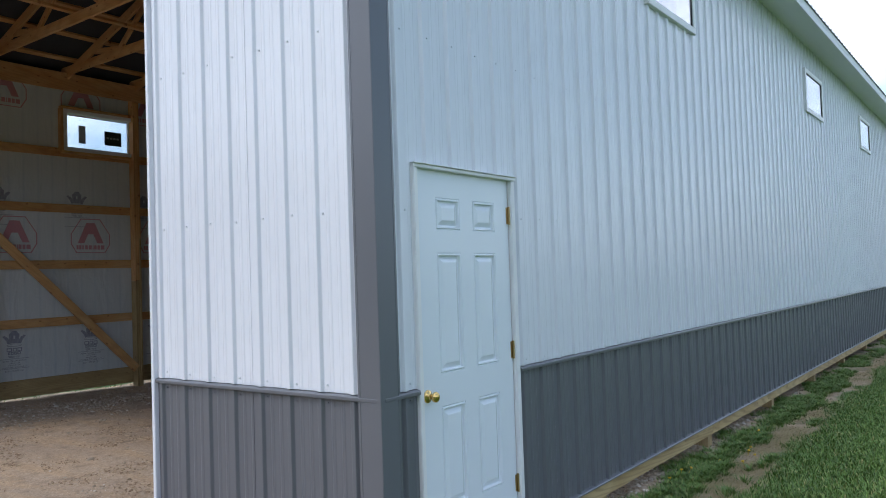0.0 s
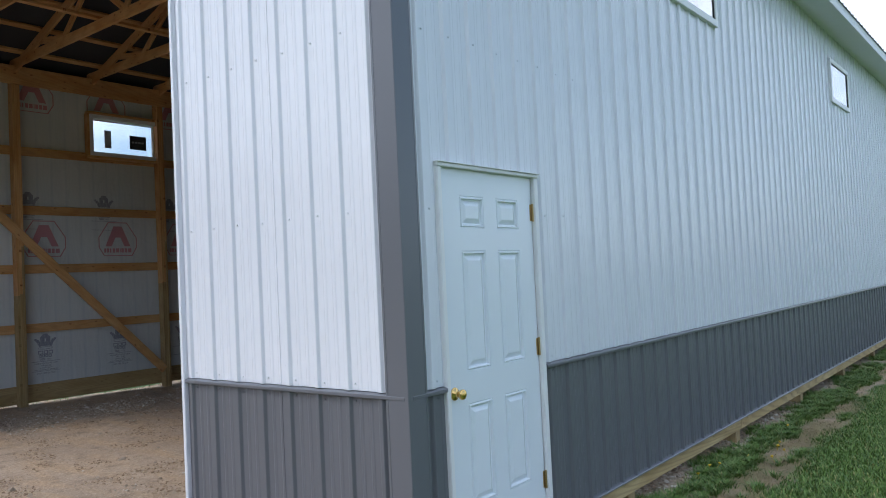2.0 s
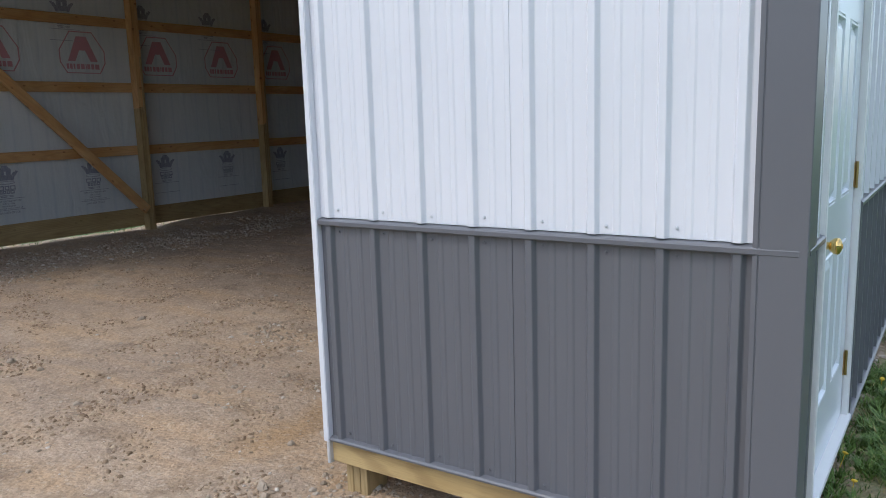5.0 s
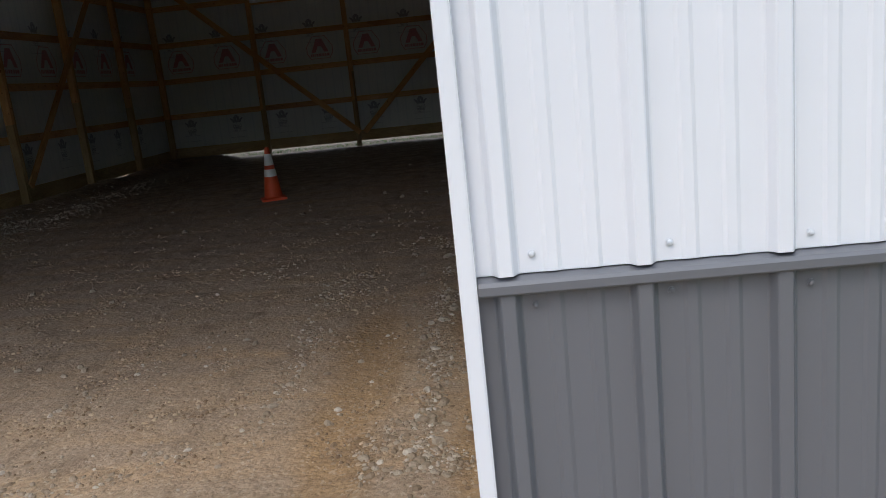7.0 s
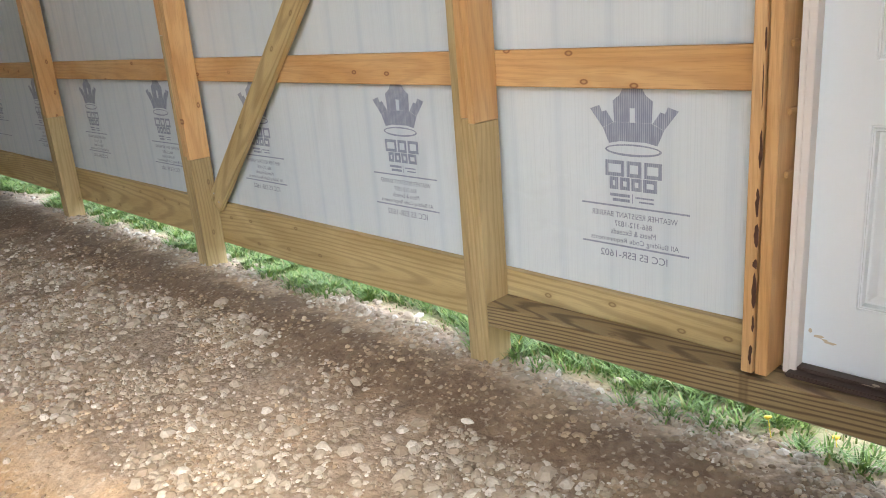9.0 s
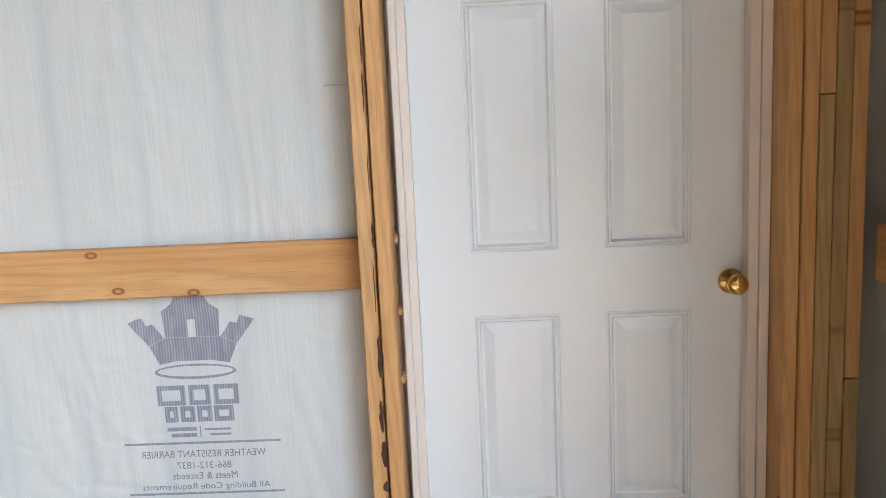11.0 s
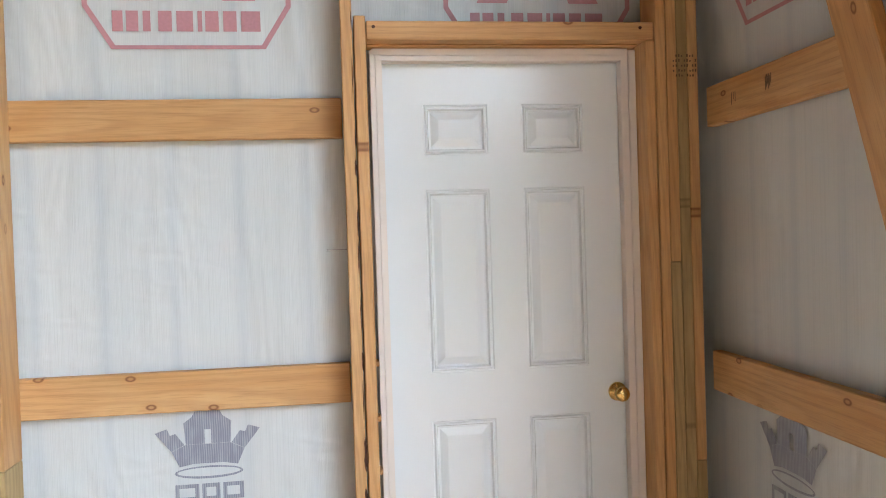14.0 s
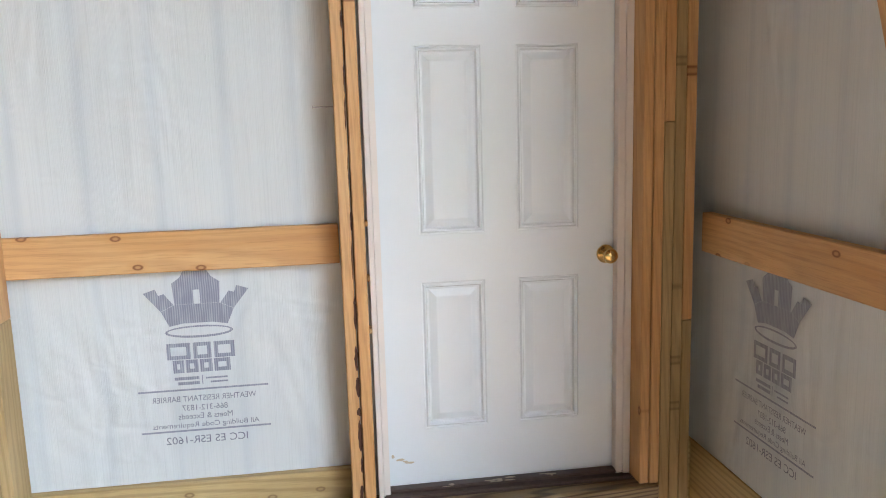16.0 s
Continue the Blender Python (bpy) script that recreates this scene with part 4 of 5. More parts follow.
def knob(name, side):
    """Rose, neck and ball; side: +1 outside, -1 inside."""
    m = Matrix.Translation((DXO if side > 0 else DXI, 0.368 if side > 0 else 0.385, 1.150)) @ Matrix.Rotation(radians(90 * side), 4, "Y")
    bm = bmesh.new()
    lathe(bm, ((0.034, 0.0), (0.034, 0.004), (0.030, 0.009), (0.018, 0.012), (0.0125, 0.018), (0.0125, 0.030), (0.018, 0.036), (0.0255, 0.045), (0.0275, 0.054), (0.025, 0.062), (0.015, 0.067), (0.009, 0.068)), 28, m)
    kb = part(name, bm, M_BRASS, door, "polished brass knob", smooth=True)
    bm = bmesh.new()
    lathe(bm, ((0.0085, 0.0675), (0.0085, 0.0705), (0.005, 0.0715)), 16, m)
    part("lock_button", bm, M_BRASS, kb)


knob("knob_outside", 1)
knob("knob_inside", -1)
for z in (2.125, 1.312, 0.512):
    bm = bmesh.new()
    cuboid(bm, (DXO - 0.001, DY1 - 0.020, z - 0.05), (DXO + 0.003, DY1 - 0.002, z + 0.05))
    lathe(bm, ((0.0065, -0.054), (0.0065, 0.054)), 12, Matrix.Translation((DXO + 0.008, DY1 + 0.001, z)))
    part("hinge", bm, M_HINGE, door, "brass butt hinge")

# rough framing round the door
framing = thing("door_framing", "rough spruce studs and header boxed round the door", "framing", kind="structure")
XF = -0.178
board("trimmer_stud", ((XF - 0.035) / 2, 1.325, 0.312), ((XF - 0.035) / 2, 1.325, 5.1), (1, 0, 0), 0.137, 0.038, M_NEW, framing, "knotty spruce stud with bark edge")
board("trimmer_stud", ((XF - 0.035) / 2 + 0.004, 1.281, 0.312), ((XF - 0.035) / 2 + 0.004, 1.281, 2.47), (1, 0, 0), 0.137, 0.038, M_NEW, framing)
XT = (XF - 0.045) / 2
board("trimmer_stud", (XT, 0.2855, 0.312), (XT, 0.2855, 2.388), (1, 0, 0), 0.134, 0.0345, M_NEW, framing)
board("trimmer_stud", (XT - 0.004, 0.2485, 0.312), (XT - 0.004, 0.2485, 5.1), (1, 0, 0), 0.137, 0.0345, M_NEW, framing)
board("header", (-0.112, 0.270, 2.421), (-0.112, 1.2605, 2.421), (0, 0, 1), 0.062, 0.126, M_NEW, framing)
board("header_strip", (-0.085, 0.305, 2.386), (-0.085, 1.258, 2.386), (0, 0, 1), 0.006, 0.07, M_NEW, framing)
for z in (0.93, 1.112, 1.30):
    block("shim", (-0.126, 1.2492, z), (-0.075, 1.2605, z + 0.020), M_NEW, framing, "thin wooden shim")
# two screws in the header, knot marks in the studs
for y in (0.318, 1.236):
    bm = bmesh.new()
    lathe(bm, ((0.006, 0.0), (0.0055, 0.002), (0.002, 0.0025)), 10, Matrix.Translation((-0.1752, y, 2.432)) @ Matrix.Rotation(radians(-90), 4, "Y"))
    part("screw_head", bm, M_BARK, framing)
# streaks of bark on the stud's edge
bm = bmesh.new()
r = random.Random(11)
z = 0.34
while z < 2.75:
    low = z < 1.02
    h = r.uniform(0.03, 0.13) if low else r.uniform(0.03, 0.16)
    w = r.uniform(0.0045, 0.0095) if low else r.uniform(0.0018, 0.0042)
    cy = 1.3075 + (r.uniform(-0.001, 0.005) if low else r.uniform(-0.002, 0.002))
    pts = []
    for k in range(18):
        a = 2 * math.pi * k / 18
        pts.append(bm.verts.new((XF - 0.0008 - 0.0012 * low, cy + w * math.cos(a) * r.uniform(0.45, 1.1), z + h / 2 + h / 2 * math.sin(a) * r.uniform(0.8, 1.0))))
    bm.faces.new(pts)
    z += h + (r.uniform(0.0, 0.05) if low else r.uniform(0.0, 0.12))
part("bark_streak", bm, M_BARK, framing, "dark flaking bark")
# sill timber under the door
sill = board("sill_timber", (-0.112, 2.425, 0.252), (-0.112, 0.225, 0.252), (1, 0, 0), 0.14, 0.10, M_DARKT, framing, "dark wet-looking treated sill timber", 0.006)
nail = bmesh.new()
lathe(nail, ((0.002, 0.0), (0.002, 0.065), (0.005, 0.066), (0.005, 0.068)), 8, Matrix.Translation((-0.10, 1.345, 1.70)) @ Matrix.Rotation(radians(-90), 4, "X"))
part("nail", nail, M_SCREW, framing, "bent protruding nail")


# stamped grade marks, as plain bars
def stamp(parent, m, rows):
    bm = bmesh.new()
    for x0, x1, z0, z1 in rows:
        poly(bm, [(x0, z0), (x1, z0), (x1, z1), (x0, z1)])
    part("grade_stamp", bm, M_STAMP, parent, mat_world=m)


ROWS_S = [(-0.02 + 0.006 * k, -0.016 + 0.006 * k, -0.03 + 0.008 * (k % 3), 0.01 + 0.006 * (k % 2)) for k in range(6)]
stamp(framing, Matrix.Translation((-0.575, 0.0842, 2.175)) @ pose(0, 0, 0, 0, 0, 180), ROWS_S)
stamp(framing, Matrix.Translation((-0.37, 0.0842, 2.165)) @ pose(0, 0, 0, 0, 0, 180), ROWS_S[::2])
ROWS_C = [(-0.045 + 0.010 * k, -0.040 + 0.010 * k, 0.017 * j, 0.017 * j + 0.006 + 0.002 * (k % 3)) for k in range(9) for j in range(5) if (k * 5 + j * 3) % 4]
stamp(framing, Matrix.Translation((-0.1912, 0.165, 2.26)) @ pose(0, 0, 0, 0, 0, -90), ROWS_C)


# ---------------------------------------------------------------- windows
def window(name, m, w, h, glass, stickers=False, label="white vinyl window set high in the wall"):
    """Local x along the wall, y outwards, z up, origin at the lower corner on the steel plane."""
    win = thing(name, label, "window", kind="structure")
    win.matrix_basis = m
    for nm, a, b in (("frame_rail", (-0.03, -0.13, -0.03), (w + 0.03, 0.040, 0.035)), ("frame_rail", (-0.03, -0.13, h - 0.035), (w + 0.03, 0.040, h + 0.03)),
                     ("frame_stile", (-0.03, -0.13, 0.0351), (0.035, 0.040, h - 0.0351)), ("frame_stile", (w - 0.035, -0.13, 0.0351), (w + 0.03, 0.040, h - 0.0351))):
        block(nm, a, b, M_VINYL, win)
    block("sash_stile", (w - 0.085, -0.07, 0.037), (w - 0.040, -0.03, h - 0.037), M_VINYL, win)
    pane = block("pane", (0.036, 0.018, 0.036), (w - 0.036, 0.023, h - 0.036), glass, win, bevel=0)
    pane.visible_shadow = False
    for a, b in (((0.0355, 0.0235, 0.0355), (w - 0.0355, 0.029, 0.044)), ((0.0355, 0.0235, h - 0.044), (w - 0.0355, 0.029, h - 0.0355)),
                 ((0.0355, 0.0235, 0.0445), (0.044, 0.029, h - 0.0445)), ((w - 0.044, 0.0235, 0.0445), (w - 0.0355, 0.029, h - 0.0445))):
        block("gasket", a, b, M_BLACK, win, "black rubber gasket", 0)
    if stickers:
        block("sticker", (0.30, 0.012, 0.14), (0.42, 0.017, 0.44), M_LABEL, win, "grey paper sticker", 0)
        block("sticker", (0.76, 0.012, 0.16), (1.07, 0.017, 0.40), M_BLACK, win, "black sticker with small print", 0)
        for k in range(4):
            block("sticker_line", (0.80 + 0.06 * k, 0.0095, 0.27), (0.84 + 0.06 * k, 0.0115, 0.30), M_LABEL, win, bevel=0)
    block("rough_sill", (-0.06, -0.14, -0.075), (w + 0.06, -0.032, -0.034), M_NEW, win)
    block("rough_head", (-0.06, -0.14, h + 0.034), (w + 0.06, -0.032, h + 0.075), M_NEW, win)
    block("rough_stud", (-0.072, -0.14, -0.033), (-0.034, -0.032, h + 0.033), M_NEW, win)
    block("rough_stud", (w + 0.034, -0.14, -0.033), (w + 0.072, -0.032, h + 0.033), M_NEW, win)
    return win


n = 0
for ya, yb, za, zb in WINDOWS_E:
    n += 1
    window("window_%d" % n, Matrix.Translation((X0, yb, za)) @ pose(0, 0, 0, 0, 0, -90), yb - ya, zb - za, M_COATED)
for k, (ya, yb, za, zb) in enumerate(WINDOWS_W):
    n += 1
    window("window_%d" % n, Matrix.Translation((XW, ya, za)) @ pose(0, 0, 0, 0, 0, 90), yb - ya, zb - za, M_GLASS, k == 0, "white vinyl window with paper stickers on the glass" if k == 0 else "white vinyl window set high in the wall")
n += 1
window("window_%d" % n, Matrix.Translation((WINDOW_N[0], YE, WINDOW_N[2])), WINDOW_N[1] - WINDOW_N[0], WINDOW_N[3] - WINDOW_N[2], M_GLASS)

# ---------------------------------------------------------------- roof
roof = thing("roof", "charcoal ribbed steel gable roof with white soffits", "roof", kind="structure")
OV = 0.36
for side in (1, -1):
    xe = X0 + OV if side > 0 else XW - OV
    zr, ze = roof_z(RIDGE_X), roof_z(RIDGE_X) - (abs(xe - RIDGE_X)) * SLOPE
    ln = math.hypot(xe - RIDGE_X, zr - ze)
    nrm = Vector((side * SLOPE, 0, 1)).normalized()
    way = Vector((xe - RIDGE_X, 0, ze - zr)).normalized()
    top = Vector((RIDGE_X, 0, zr + 0.06))
    k = -0.4
    while k < YE + 0.39:
        v = min(k + 4 * PITCH, YE + 0.4)
        prof = rib_profile(k, v, 0.05)
        bm = bmesh.new()
        for (ua, ha), (ub, hb) in zip(prof, prof[1:]):
            q = []
            for u, h, d in ((ua, ha, 0.0), (ub, hb, 0.0), (ub, hb, ln + 0.04), (ua, ha, ln + 0.04)):
                q.append(bm.verts.new(top + way * d + nrm * h + Vector((0, u, 0))))
            bm.faces.new(q)
        bmesh.ops.remove_doubles(bm, verts=bm.verts[:], dist=0.0004)
        part("roof_sheet", bm, M_ROOF, roof)
        k = v
    # dark underlay below the sheets
    bm = bmesh.new()
    bm.faces.new([bm.verts.new(p) for p in (top - nrm * 0.006 + Vector((0, -0.38, 0)), top - nrm * 0.006 + Vector((0, YE + 0.38, 0)),
                                            top + way * ln - nrm * 0.006 + Vector((0, YE + 0.38, 0)), top + way * ln - nrm * 0.006 + Vector((0, -0.38, 0)))])
    part("underlay", bm, M_FELT, roof)
    xa, xb = sorted((X0 + 0.0 if side > 0 else XW, xe))
    block("soffit", (xa, -0.38, Z_EAVE), (xb, YE + 0.38, Z_EAVE + 0.012), M_SOFFIT, roof, "white steel soffit", 0)
    xf = xe if side > 0 else xe - 0.02
    block("fascia", (xf, -0.39, Z_EAVE - 0.012), (xf + 0.02, YE + 0.39, ze + 0.055), M_SOFFIT, roof, "white fascia", 0.003)
    for d in (0.35, 1.0, 1.65, 2.3, 2.95, 3.6, 4.25, 4.9, ln - 0.12):
        c = top + way * d - nrm * 0.030
        board("purlin", c + Vector((0, -0.3, 0)), c + Vector((0, YE + 0.3, 0)), way, 0.089, 0.038, M_NEW, roof)
    # truss carrier along the post tops
    xc = X0 - 0.046 - 0.14 - 0.024 if side > 0 else XW + 0.046 + 0.14 + 0.024
    board("truss_carrier", (xc, 0.02, 5.13), (xc, YE - 0.02, 5.13), (0, 0, 1), 0.286, 0.038, M_NEW, roof)


def truss(y):
    t = thing("roof_truss", "spruce roof truss spanning the barn", "truss", "roof trusses", at=(0, y, 0))
    zb = 5.31
    xa, xb = XW + 0.05, X0 - 0.05
    board("bottom_chord", (xa, 0, zb), (xb, 0, zb), (0, 0, 1), 0.14, 0.038, M_NEW, t)
    dz = -0.12
    for s, xe in ((1, xb), (-1, xa)):
        board("top_chord", (RIDGE_X, 0, roof_z(RIDGE_X) + dz), (xe, 0, roof_z(xe) + dz), (0, 0, 1), 0.14, 0.038, M_NEW, t)
        half = abs(xe - RIDGE_X)
        nodes_b = [0.0, 0.33, 0.66]
        nodes_t = [0.17, 0.50, 0.80]
        for kb, kt in ((0, 0), (1, 0), (1, 1), (2, 1), (2, 2)):
            xb0, xt0 = RIDGE_X + s * half * nodes_b[kb], RIDGE_X + s * half * nodes_t[kt]
            board("web", (xb0, 0, zb + 0.05), (xt0, 0, roof_z(xt0) + dz - 0.05), (0.3, 0, 1), 0.089, 0.036, M_NEW, t)
    board("king_post", (RIDGE_X, 0, zb + 0.07), (RIDGE_X, 0, roof_z(RIDGE_X) - 0.2), (1, 0, 0), 0.089, 0.036, M_NEW, t)
    return t


first_truss = truss(POST_Y[0])
for y in [1.27] + [POST_Y[0] + 1.22 * k for k in range(1, 14)]:
    copy_thing(first_truss, Matrix.Translation((0, y, 0)))

# long braces tying the trusses
for xa, za, xb, zb in ((-7.4, 5.42, -7.4, 5.42), (-2.6, 5.42, -2.6, 5.42)):
    ob = board("truss_tie", (xa, 0.3, za), (xb, YE - 0.3, zb), (1, 0, 0), 0.089, 0.038, M_NEW)
    tagged(ob, "long spruce tie laid across the trusses", "tie", "truss ties")


# ---------------------------------------------------------------- traffic cone
def cone(x, y):
    c = thing("traffic_cone", "orange traffic cone with two white bands on the dirt", "traffic cone", at=(x, y, ground_z(x, y) + 0.002))
    bm = bmesh.new()
    cuboid(bm, (-0.19, -0.19, 0), (0.19, 0.19, 0.035))
    bmesh.ops.bevel(bm, geom=bm.edges[:], offset=0.012, segments=2, affect="EDGES")
    part("base", bm, M_ORANGE, c, "black-edged orange base")

    def cr(z):
        return 0.145 - (0.145 - 0.032) * z / 0.80

    for nm, za, zb, mat, d in (("body", 0.034, 0.80, M_ORANGE, 0.0), ("reflective_band", 0.36, 0.47, M_REFLECT, 0.003), ("reflective_band", 0.53, 0.70, M_REFLECT, 0.003)):
        bm = bmesh.new()
        rings = [(cr(za) + d, za), (cr(zb) + d, zb)]
        if nm == "body":
            rings = [(cr(0.034) + 0.02, 0.034), (cr(0.05), 0.055), (cr(0.78), 0.78), (cr(0.80) - 0.006, 0.80)]
        lathe(bm, rings, 28)
        part(nm, bm, mat, c, smooth=False)
    c.rotation_euler = (0, 0, radians(20))


cone(-4.98, 10.40)


# ---------------------------------------------------------------- stones, gravel, grass
def pebble_mesh(name, places, seed, material=M_STONE):
    """Low-poly stones, written straight into one mesh."""
    r = random.Random(seed)
    verts, faces = [], []
    for x, y, size in places:
        b = len(verts)
        yaw, tilt = r.uniform(0, 6.28), r.uniform(-0.4, 0.4)
        sx, sy, sz = size * r.uniform(0.8, 1.3), size * r.uniform(0.6, 1.0), size * r.uniform(0.45, 0.75)
        gz = ground_z(x, y) + sz * 0.22
        c, s = math.cos(yaw), math.sin(yaw)

        def add(px, py, pz):
            verts.append((x + c * px - s * py, y + s * px + c * py, gz + pz + tilt * px * 0.5))

        for lev, rad, nn in ((-0.6, 0.7, 6), (0.1, 1.0, 6), (0.75, 0.62, 6)):
            for k in range(nn):
                a = 2 * math.pi * k / nn + r.uniform(-0.3, 0.3)
                q = rad * r.uniform(0.8, 1.1)
                add(sx * q * math.cos(a), sy * q * math.sin(a), sz * (lev + r.uniform(-0.15, 0.15)))
        add(0, 0, sz)
        for lv in (0, 6):
            for k in range(6):
                faces.append((b + lv + k, b + lv + (k + 1) % 6, b + lv + 6 + (k + 1) % 6, b + lv + 6 + k))
        for k in range(6):
            faces.append((b + 12 + k, b + 12 + (k + 1) % 6, b + 18))
    me = bpy.data.meshes.new(name)
    me.from_pydata(verts, [], faces)
    me.materials.append(material)
    return me


r = random.Random(21)
small, large = [], []
while len(small) < 32000:
    x, y = r.uniform(-10, 1.0), r.triangular(-3.2, 17, 1.5)
    g, k, b, _ = ground_cover(x, y)
    if g > 0.55 or (b > 0.7 and r.random() < 0.4):
        continue
    near = 1 if (y < 6 and x > -5) else 0.45
    clump = 0.5 + 0.9 * noise.noise(Vector((x * 1.7, y * 1.7, 1)))
    if r.random() < (0.010 + 1.4 * max(0, k - 0.15)) * near * clump:
        size = r.uniform(0.018, 0.034) if r.random() < 0.07 else r.triangular(0.003, 0.020, 0.004)
        small.append((x, y, size * (1 if k > 0.3 else 0.7)))
while len(small) < 39000:
    x, y = r.uniform(-4.2, -0.05), r.triangular(-2.4, 7.5, 1.6)
    lump = noise.noise(Vector((x * 1.5, y * 1.5, 15))) + 0.7 * noise.noise(Vector((x * 4.5, y * 4.5, 2)))
    if r.random() < (2.2 * (lump - 0.12) + 0.02) * (0.2 + 0.8 * smooth(-2.5, -1.8, x)) and ground_cover(x, y)[2] < 0.85:
        small.append((x, y, r.triangular(0.003, 0.024, 0.005)))
tagged(new("gravel", pebble_mesh("gravel", small, 1)), "small grey and tan crushed stone scattered on dirt", "gravel", kind="stuff")
clods = []
while len(clods) < 17000:
    x, y = r.uniform(-8, 0.2), r.triangular(-3.6, 9, 0.0)
    g, k, b, _ = ground_cover(x, y)
    lump = 0.05 + 1.8 * noise.noise(Vector((x * 2.3, y * 2.3, 6))) + 0.5 * max(0, b - 0.2)
    if g < 0.4 and r.random() < lump:
        clods.append((x, y, r.triangular(0.003, 0.019, 0.005)))
tagged(new("dirt_clods", pebble_mesh("dirt_clods", clods, 3, M_CLOD)), "crumbled brown dirt clods on packed soil", "dirt", kind="stuff")
while len(large) < 240:
    x, y = r.uniform(-9, 0.3), r.triangular(-2.5, 15, 2.0)
    g, k, _, _ = ground_cover(x, y)
    if g < 0.5 and r.random() < 0.05 + 1.2 * max(0, k - 0.1):
        large.append((x, y, r.triangular(0.018, 0.05, 0.024)))
KNOWN_STONES = [(-5.27, 1.46, 0.05), (-3.59, 0.99, 0.03), (-2.99, 1.22, 0.033), (-4.42, 3.27, 0.04), (-4.68, 3.26, 0.035), (-4.44, 3.11, 0.035), (-4.35, 3.19, 0.045),
                (-2.63, 2.17, 0.035), (-3.04, 1.78, 0.025), (-1.94, 1.99, 0.035), (-2.04, 2.03, 0.028), (-3.37, 2.47, 0.025), (-0.91, 4.32, 0.075), (-0.97, 4.45, 0.05),
                (-2.15, 5.42, 0.06), (-1.555, 2.83, 0.048), (-1.505, 2.75, 0.045), (-1.02, 2.665, 0.05), (-1.38, 1.84, 0.05), (-1.08, 1.87, 0.055), (-1.74, 2.49, 0.032),
                (-3.41, 3.51, 0.035), (-2.33, 4.87, 0.045), (-0.65, 1.76, 0.055), (-0.85, 2.98, 0.045), (-1.41, 2.39, 0.04)]
for x, y, size in large + [(x, y, z * 0.75) for x, y, z in KNOWN_STONES]:
    me = pebble_mesh("stone", [(0.0, 0.0, size)], int(x * 1000) + 7)
    ob = share("stone", me, None, Matrix.Translation((x, y, ground_z(x, y) - ground_z(0, 0))))
    tagged(ob, "pale loose stone lying on the dirt floor", "stone", "loose stones")


def grass_mesh():
    r = random.Random(8)
    verts, faces = [], []

    def blade(x, y, h, wide=1.0, a=None, lean=None):
        a = r.uniform(0, 6.28) if a is None else a
        lean = (r.uniform(0.2, 1.0) if lean is None else lean) * h
        w = r.uniform(0.0022, 0.0042) * wide
        dx, dy = math.cos(a), math.sin(a)
        z = ground_z(x, y) - 0.004
        b = len(verts)
        verts.extend(((x - dy * w, y + dx * w, z), (x + dy * w, y - dx * w, z),
                      (x + dx * lean * 0.35 + dy * w * 0.8, y + dy * lean * 0.35 - dx * w * 0.8, z + h * 0.6),
                      (x + dx * lean * 0.35 - dy * w * 0.8, y + dy * lean * 0.35 + dx * w * 0.8, z + h * 0.6),
                      (x + dx * lean, y + dy * lean, z + h)))
        faces.extend(((b, b + 1, b + 2, b + 3), (b + 3, b + 2, b + 4)))

    n = 0
    while n < 1500:
        x, y = r.uniform(-0.10, 0.62), r.triangular(-0.1, 19, 1.2)
        if r.random() > 0.26 + 1.3 * noise.noise(Vector((x * 2.0, y * 1.1, 12))) + 0.5 * x - 0.9 * math.exp(-((x - 0.48) / 0.13) ** 2) * smooth(0.9, 2.0, y):
            continue
        n += 1
        size = r.uniform(0.03, 0.075)
        for _ in range(int(16 + 420 * size)):
            a, d = r.uniform(0, 6.28), abs(r.gauss(0, 0.035))
            blade(x + d * math.cos(a), y + d * math.sin(a), r.uniform(0.5, 1.0) * size, 1.2, a + r.uniform(-0.9, 0.9), r.uniform(0.5, 1.6))
    n = 0
    while n < 190000:
        x, y = r.triangular(-0.12, 5.5, 0.6), r.triangular(-0.6, 22, 1.5)
        g, k, _, _ = ground_cover(x, y)
        g += 0.45 * noise.noise(Vector((x * 2.6, y * 2.6, 9)))
        if r.random() < g - (0.45 if x < 0.7 else 0.25):
            blade(x, y, r.uniform(0.018, 0.05), 1.0 if x < 0.7 else 1.7)
            n += 1
    n = 0
    while n < 9000:
        if r.random() < 0.5:
            x, y = r.uniform(-10.8, -10.0), r.uniform(-0.5, 20)
        else:
            x, y = r.uniform(-10.5, 1), r.uniform(19.45, 20.6)
        blade(x, y, r.uniform(0.03, 0.08))
        n += 1
    me = bpy.data.meshes.new("grass")
    me.from_pydata(verts, [], faces)
    me.materials.append(M_BLADE)
    return me


tagged(new("grass", grass_mesh()), "short green lawn grass along the barn wall", "grass", kind="stuff")


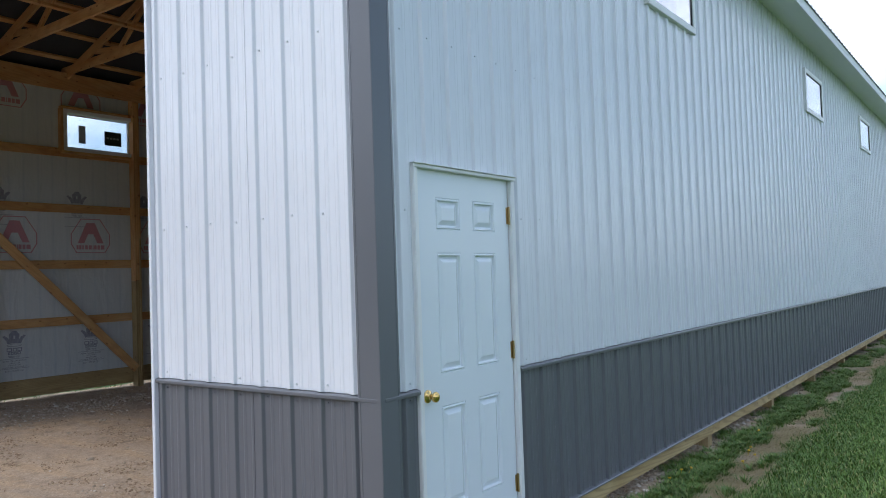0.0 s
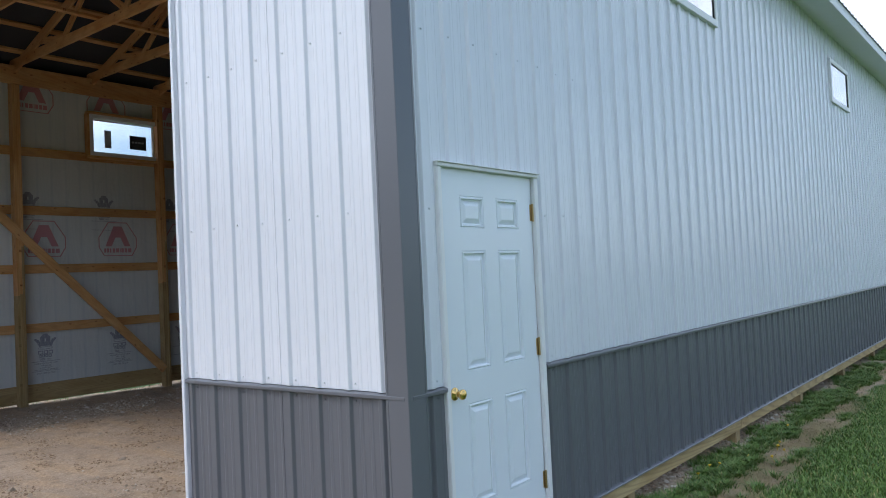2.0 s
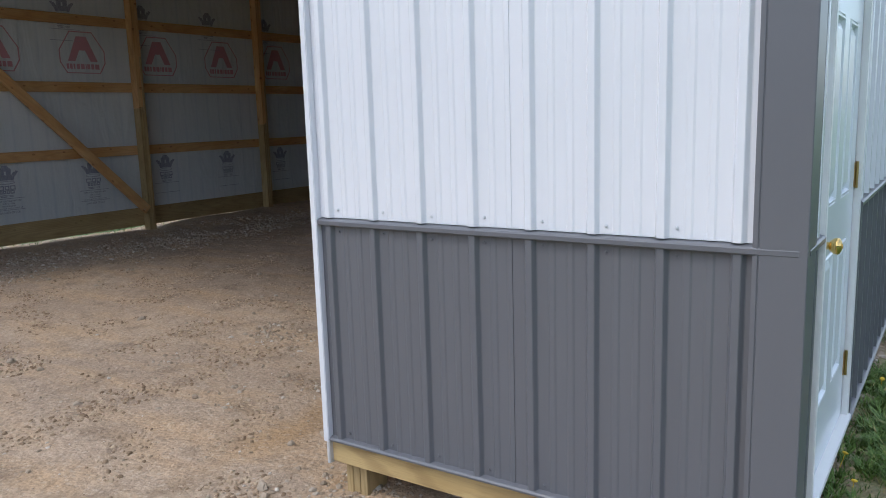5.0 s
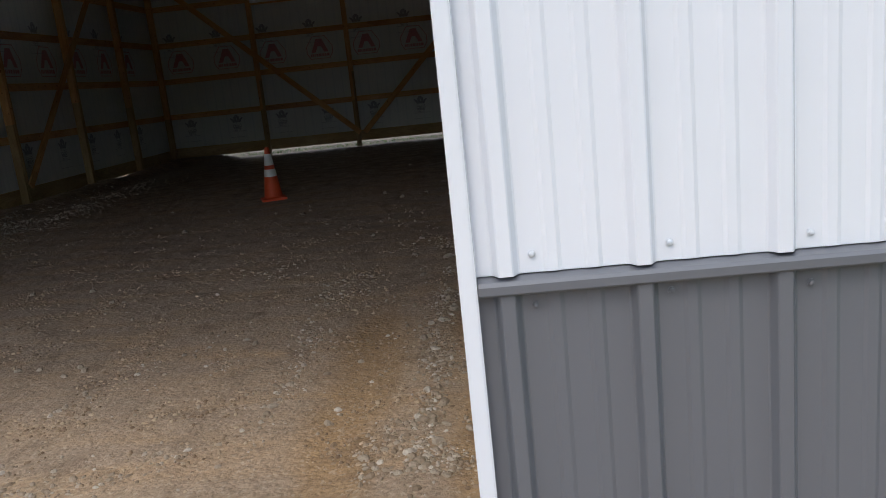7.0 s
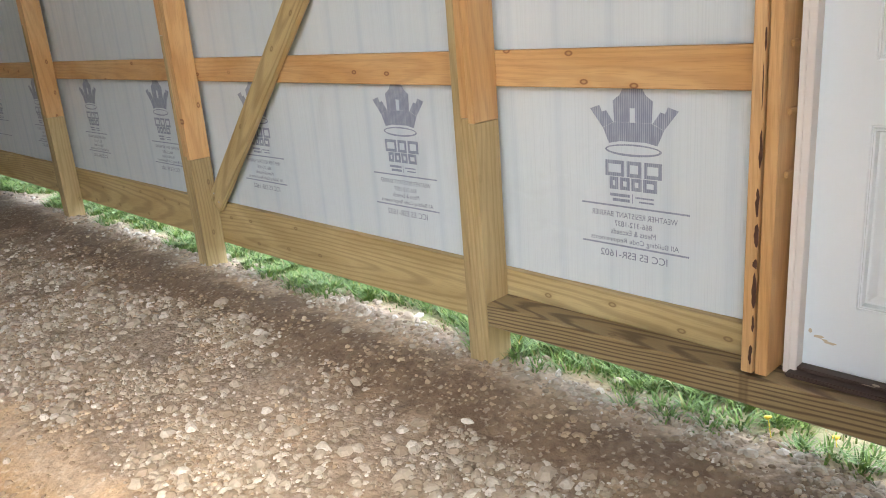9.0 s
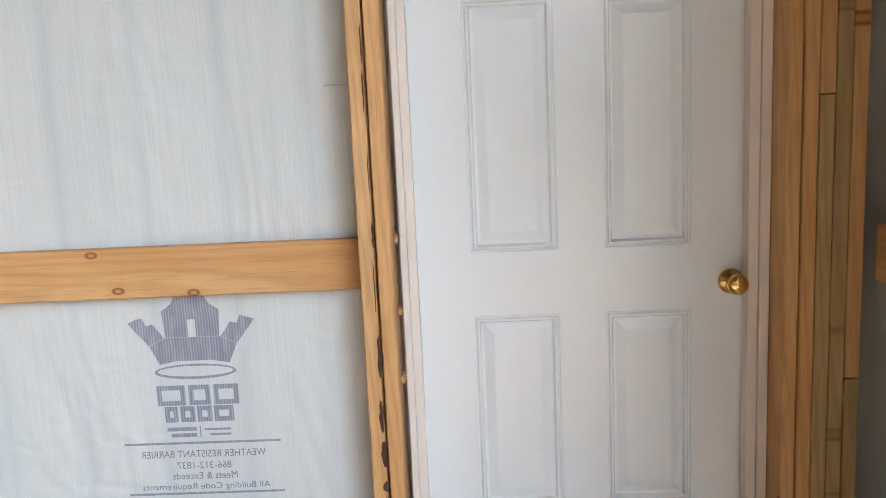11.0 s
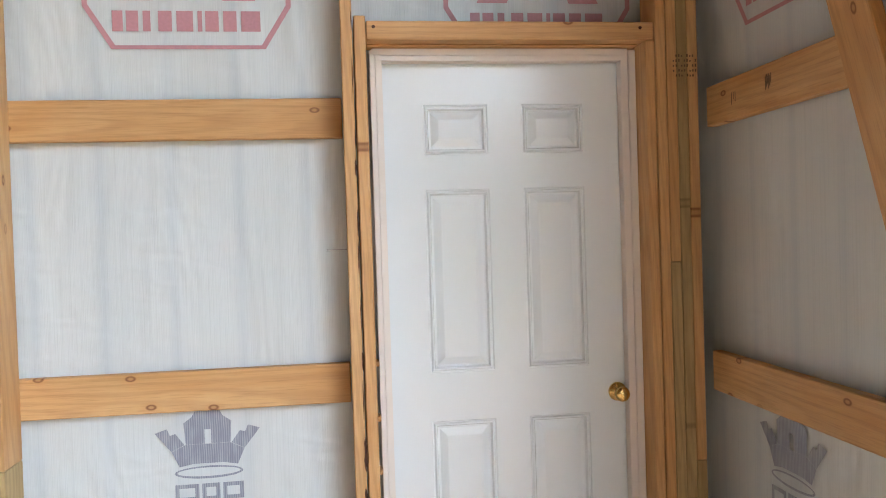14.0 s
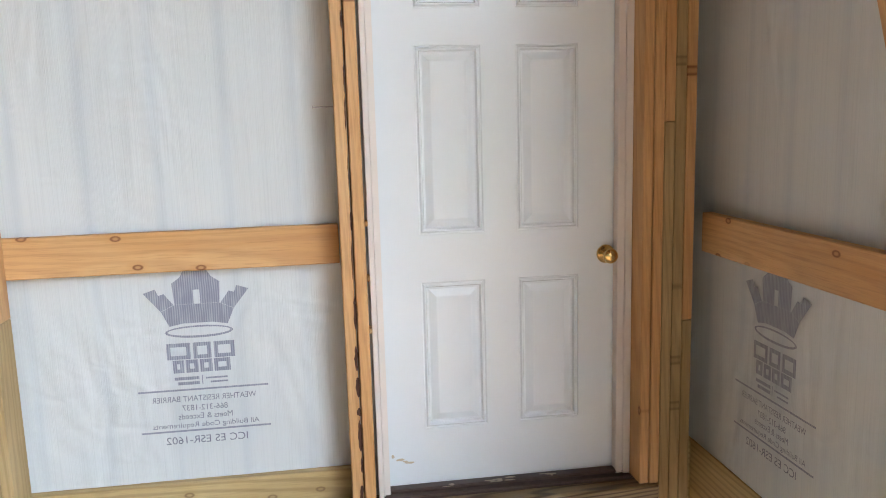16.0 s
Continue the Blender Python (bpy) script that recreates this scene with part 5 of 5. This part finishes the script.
# trodden straw-coloured grass on the worn strip beside the wall
def straw_mesh():
    r = random.Random(23)
    verts, faces = [], []
    while len(faces) < 34000:
        x, y = r.gauss(0.48, 0.15), r.triangular(0.3, 18, 1.5)
        if noise.noise(Vector((x * 3, y * 2, 6))) < r.uniform(-0.5, 0.4):
            continue
        a, ln, w = r.uniform(0, 6.28), r.uniform(0.02, 0.06), r.uniform(0.0018, 0.004)
        dx, dy, z = math.cos(a), math.sin(a), ground_z(x, y)
        b = len(verts)
        verts.extend(((x - dy * w, y + dx * w, z + 0.003), (x + dy * w, y - dx * w, z + 0.003), (x + dx * ln, y + dy * ln, z + r.uniform(0.006, 0.022))))
        faces.append((b, b + 1, b + 2))
    me = bpy.data.meshes.new("dry_grass")
    me.from_pydata(verts, [], faces)
    me.materials.append(plain("straw", (0.42, 0.34, 0.17), 0.8, 0, 0.5, 3.0))
    return me


tagged(new("dry_grass", straw_mesh()), "trodden straw-coloured grass beside the barn wall", "grass", kind="stuff")


# dandelions in the grass by the wall
def dandelions():
    r = random.Random(5)
    bm = bmesh.new()
    for _ in range(26):
        x, y = (r.uniform(0.0, 0.5), r.uniform(0.3, 6)) if r.random() < 0.6 else (r.uniform(1.2, 4.5), r.uniform(1, 9))
        h = r.uniform(0.03, 0.07)
        m = Matrix.Translation((x, y, ground_z(x, y) + h)) @ pose(0, 0, 0, r.uniform(-30, 30), r.uniform(-30, 30), 0)
        lathe(bm, ((0.003, -0.008), (0.014, 0.0), (0.012, 0.005), (0.004, 0.007)), 9, m)
        lathe(bm, ((0.0015, -h), (0.0015, -0.008)), 5, m)
    return bm


flowers = part("dandelions", dandelions(), plain("dandelion_yellow", (0.75, 0.50, 0.03), 0.6))
tagged(flowers, "small yellow dandelions dotted in the lawn", "flowers", kind="stuff")

# unseen woods added across the front fields, closing the horizon against low sky light
def sky_block_mesh():
    r = random.Random(31)
    verts, faces = [], []
    for _ in range(7000):
        a = r.uniform(radians(185), radians(355))
        d = r.uniform(62, 78)
        x, y = -4 + d * math.cos(a), d * math.sin(a)
        top = 11.5 + 4.5 * noise.noise(Vector((a * 9, 0, 3))) + 2.0 * noise.noise(Vector((a * 37, 0, 8)))
        z = top * (1 - r.random() ** 1.4)
        w = r.uniform(0.7, 1.7)
        b = len(verts)
        n = Vector((-math.cos(a) + r.uniform(-0.6, 0.6), -math.sin(a) + r.uniform(-0.6, 0.6), r.uniform(-0.2, 0.8))).normalized()
        u = n.orthogonal().normalized()
        v = n.cross(u)
        for k in range(6):
            q = 2 * math.pi * k / 6
            verts.append(tuple(Vector((x, y, max(z, 0.8))) + (u * math.cos(q) + v * math.sin(q)) * w * r.uniform(0.6, 1.2)))
        faces.append(tuple(range(b, b + 6)))
    me = bpy.data.meshes.new("sky_block_woods")
    me.from_pydata(verts, [], faces)
    me.materials.append(plain("sky_block_foliage", (0.06, 0.095, 0.035), 0.8, 0, 0.5, 0.6))
    return me


tagged(new("sky_block_woods", sky_block_mesh()), "unseen green tree line added to block low sky light", "woods", kind="stuff")

# dried mud on the threshold and scuffs low on the door
r = random.Random(17)
bm = bmesh.new()
for cx, cy, n in ((-0.075, 0.80, 9), (-0.07, 0.62, 4), (-0.08, 0.95, 3)):
    for _ in range(n):
        px, py = cx + r.uniform(-0.012, 0.012), cy + r.uniform(-0.06, 0.06)
        w, d = r.uniform(0.006, 0.026), r.uniform(0.003, 0.008)
        bm.faces.new([bm.verts.new((px + d * math.sin(2 * math.pi * k / 7), py + w * math.cos(2 * math.pi * k / 7) * r.uniform(0.6, 1.1), 0.3312)) for k in range(7)])
part("dried_mud", bm, plain("dried_mud", (0.46, 0.38, 0.29), 0.9), door, "pale dried mud")
bm = bmesh.new()
for cy, cz, w, h in ((1.165, 0.425, 0.018, 0.006), (1.13, 0.412, 0.022, 0.005), (1.19, 0.44, 0.006, 0.008), (1.145, 0.418, 0.012, 0.004)):
    bm.faces.new([bm.verts.new((DXI - 0.0006, cy + w * math.cos(2 * math.pi * k / 9) * r.uniform(0.7, 1.1), cz + h * math.sin(2 * math.pi * k / 9) * r.uniform(0.6, 1.2))) for k in range(9)])
part("scuff_mark", bm, plain("tan_scuff", (0.55, 0.47, 0.36), 0.8), door, "tan scuff of mud")
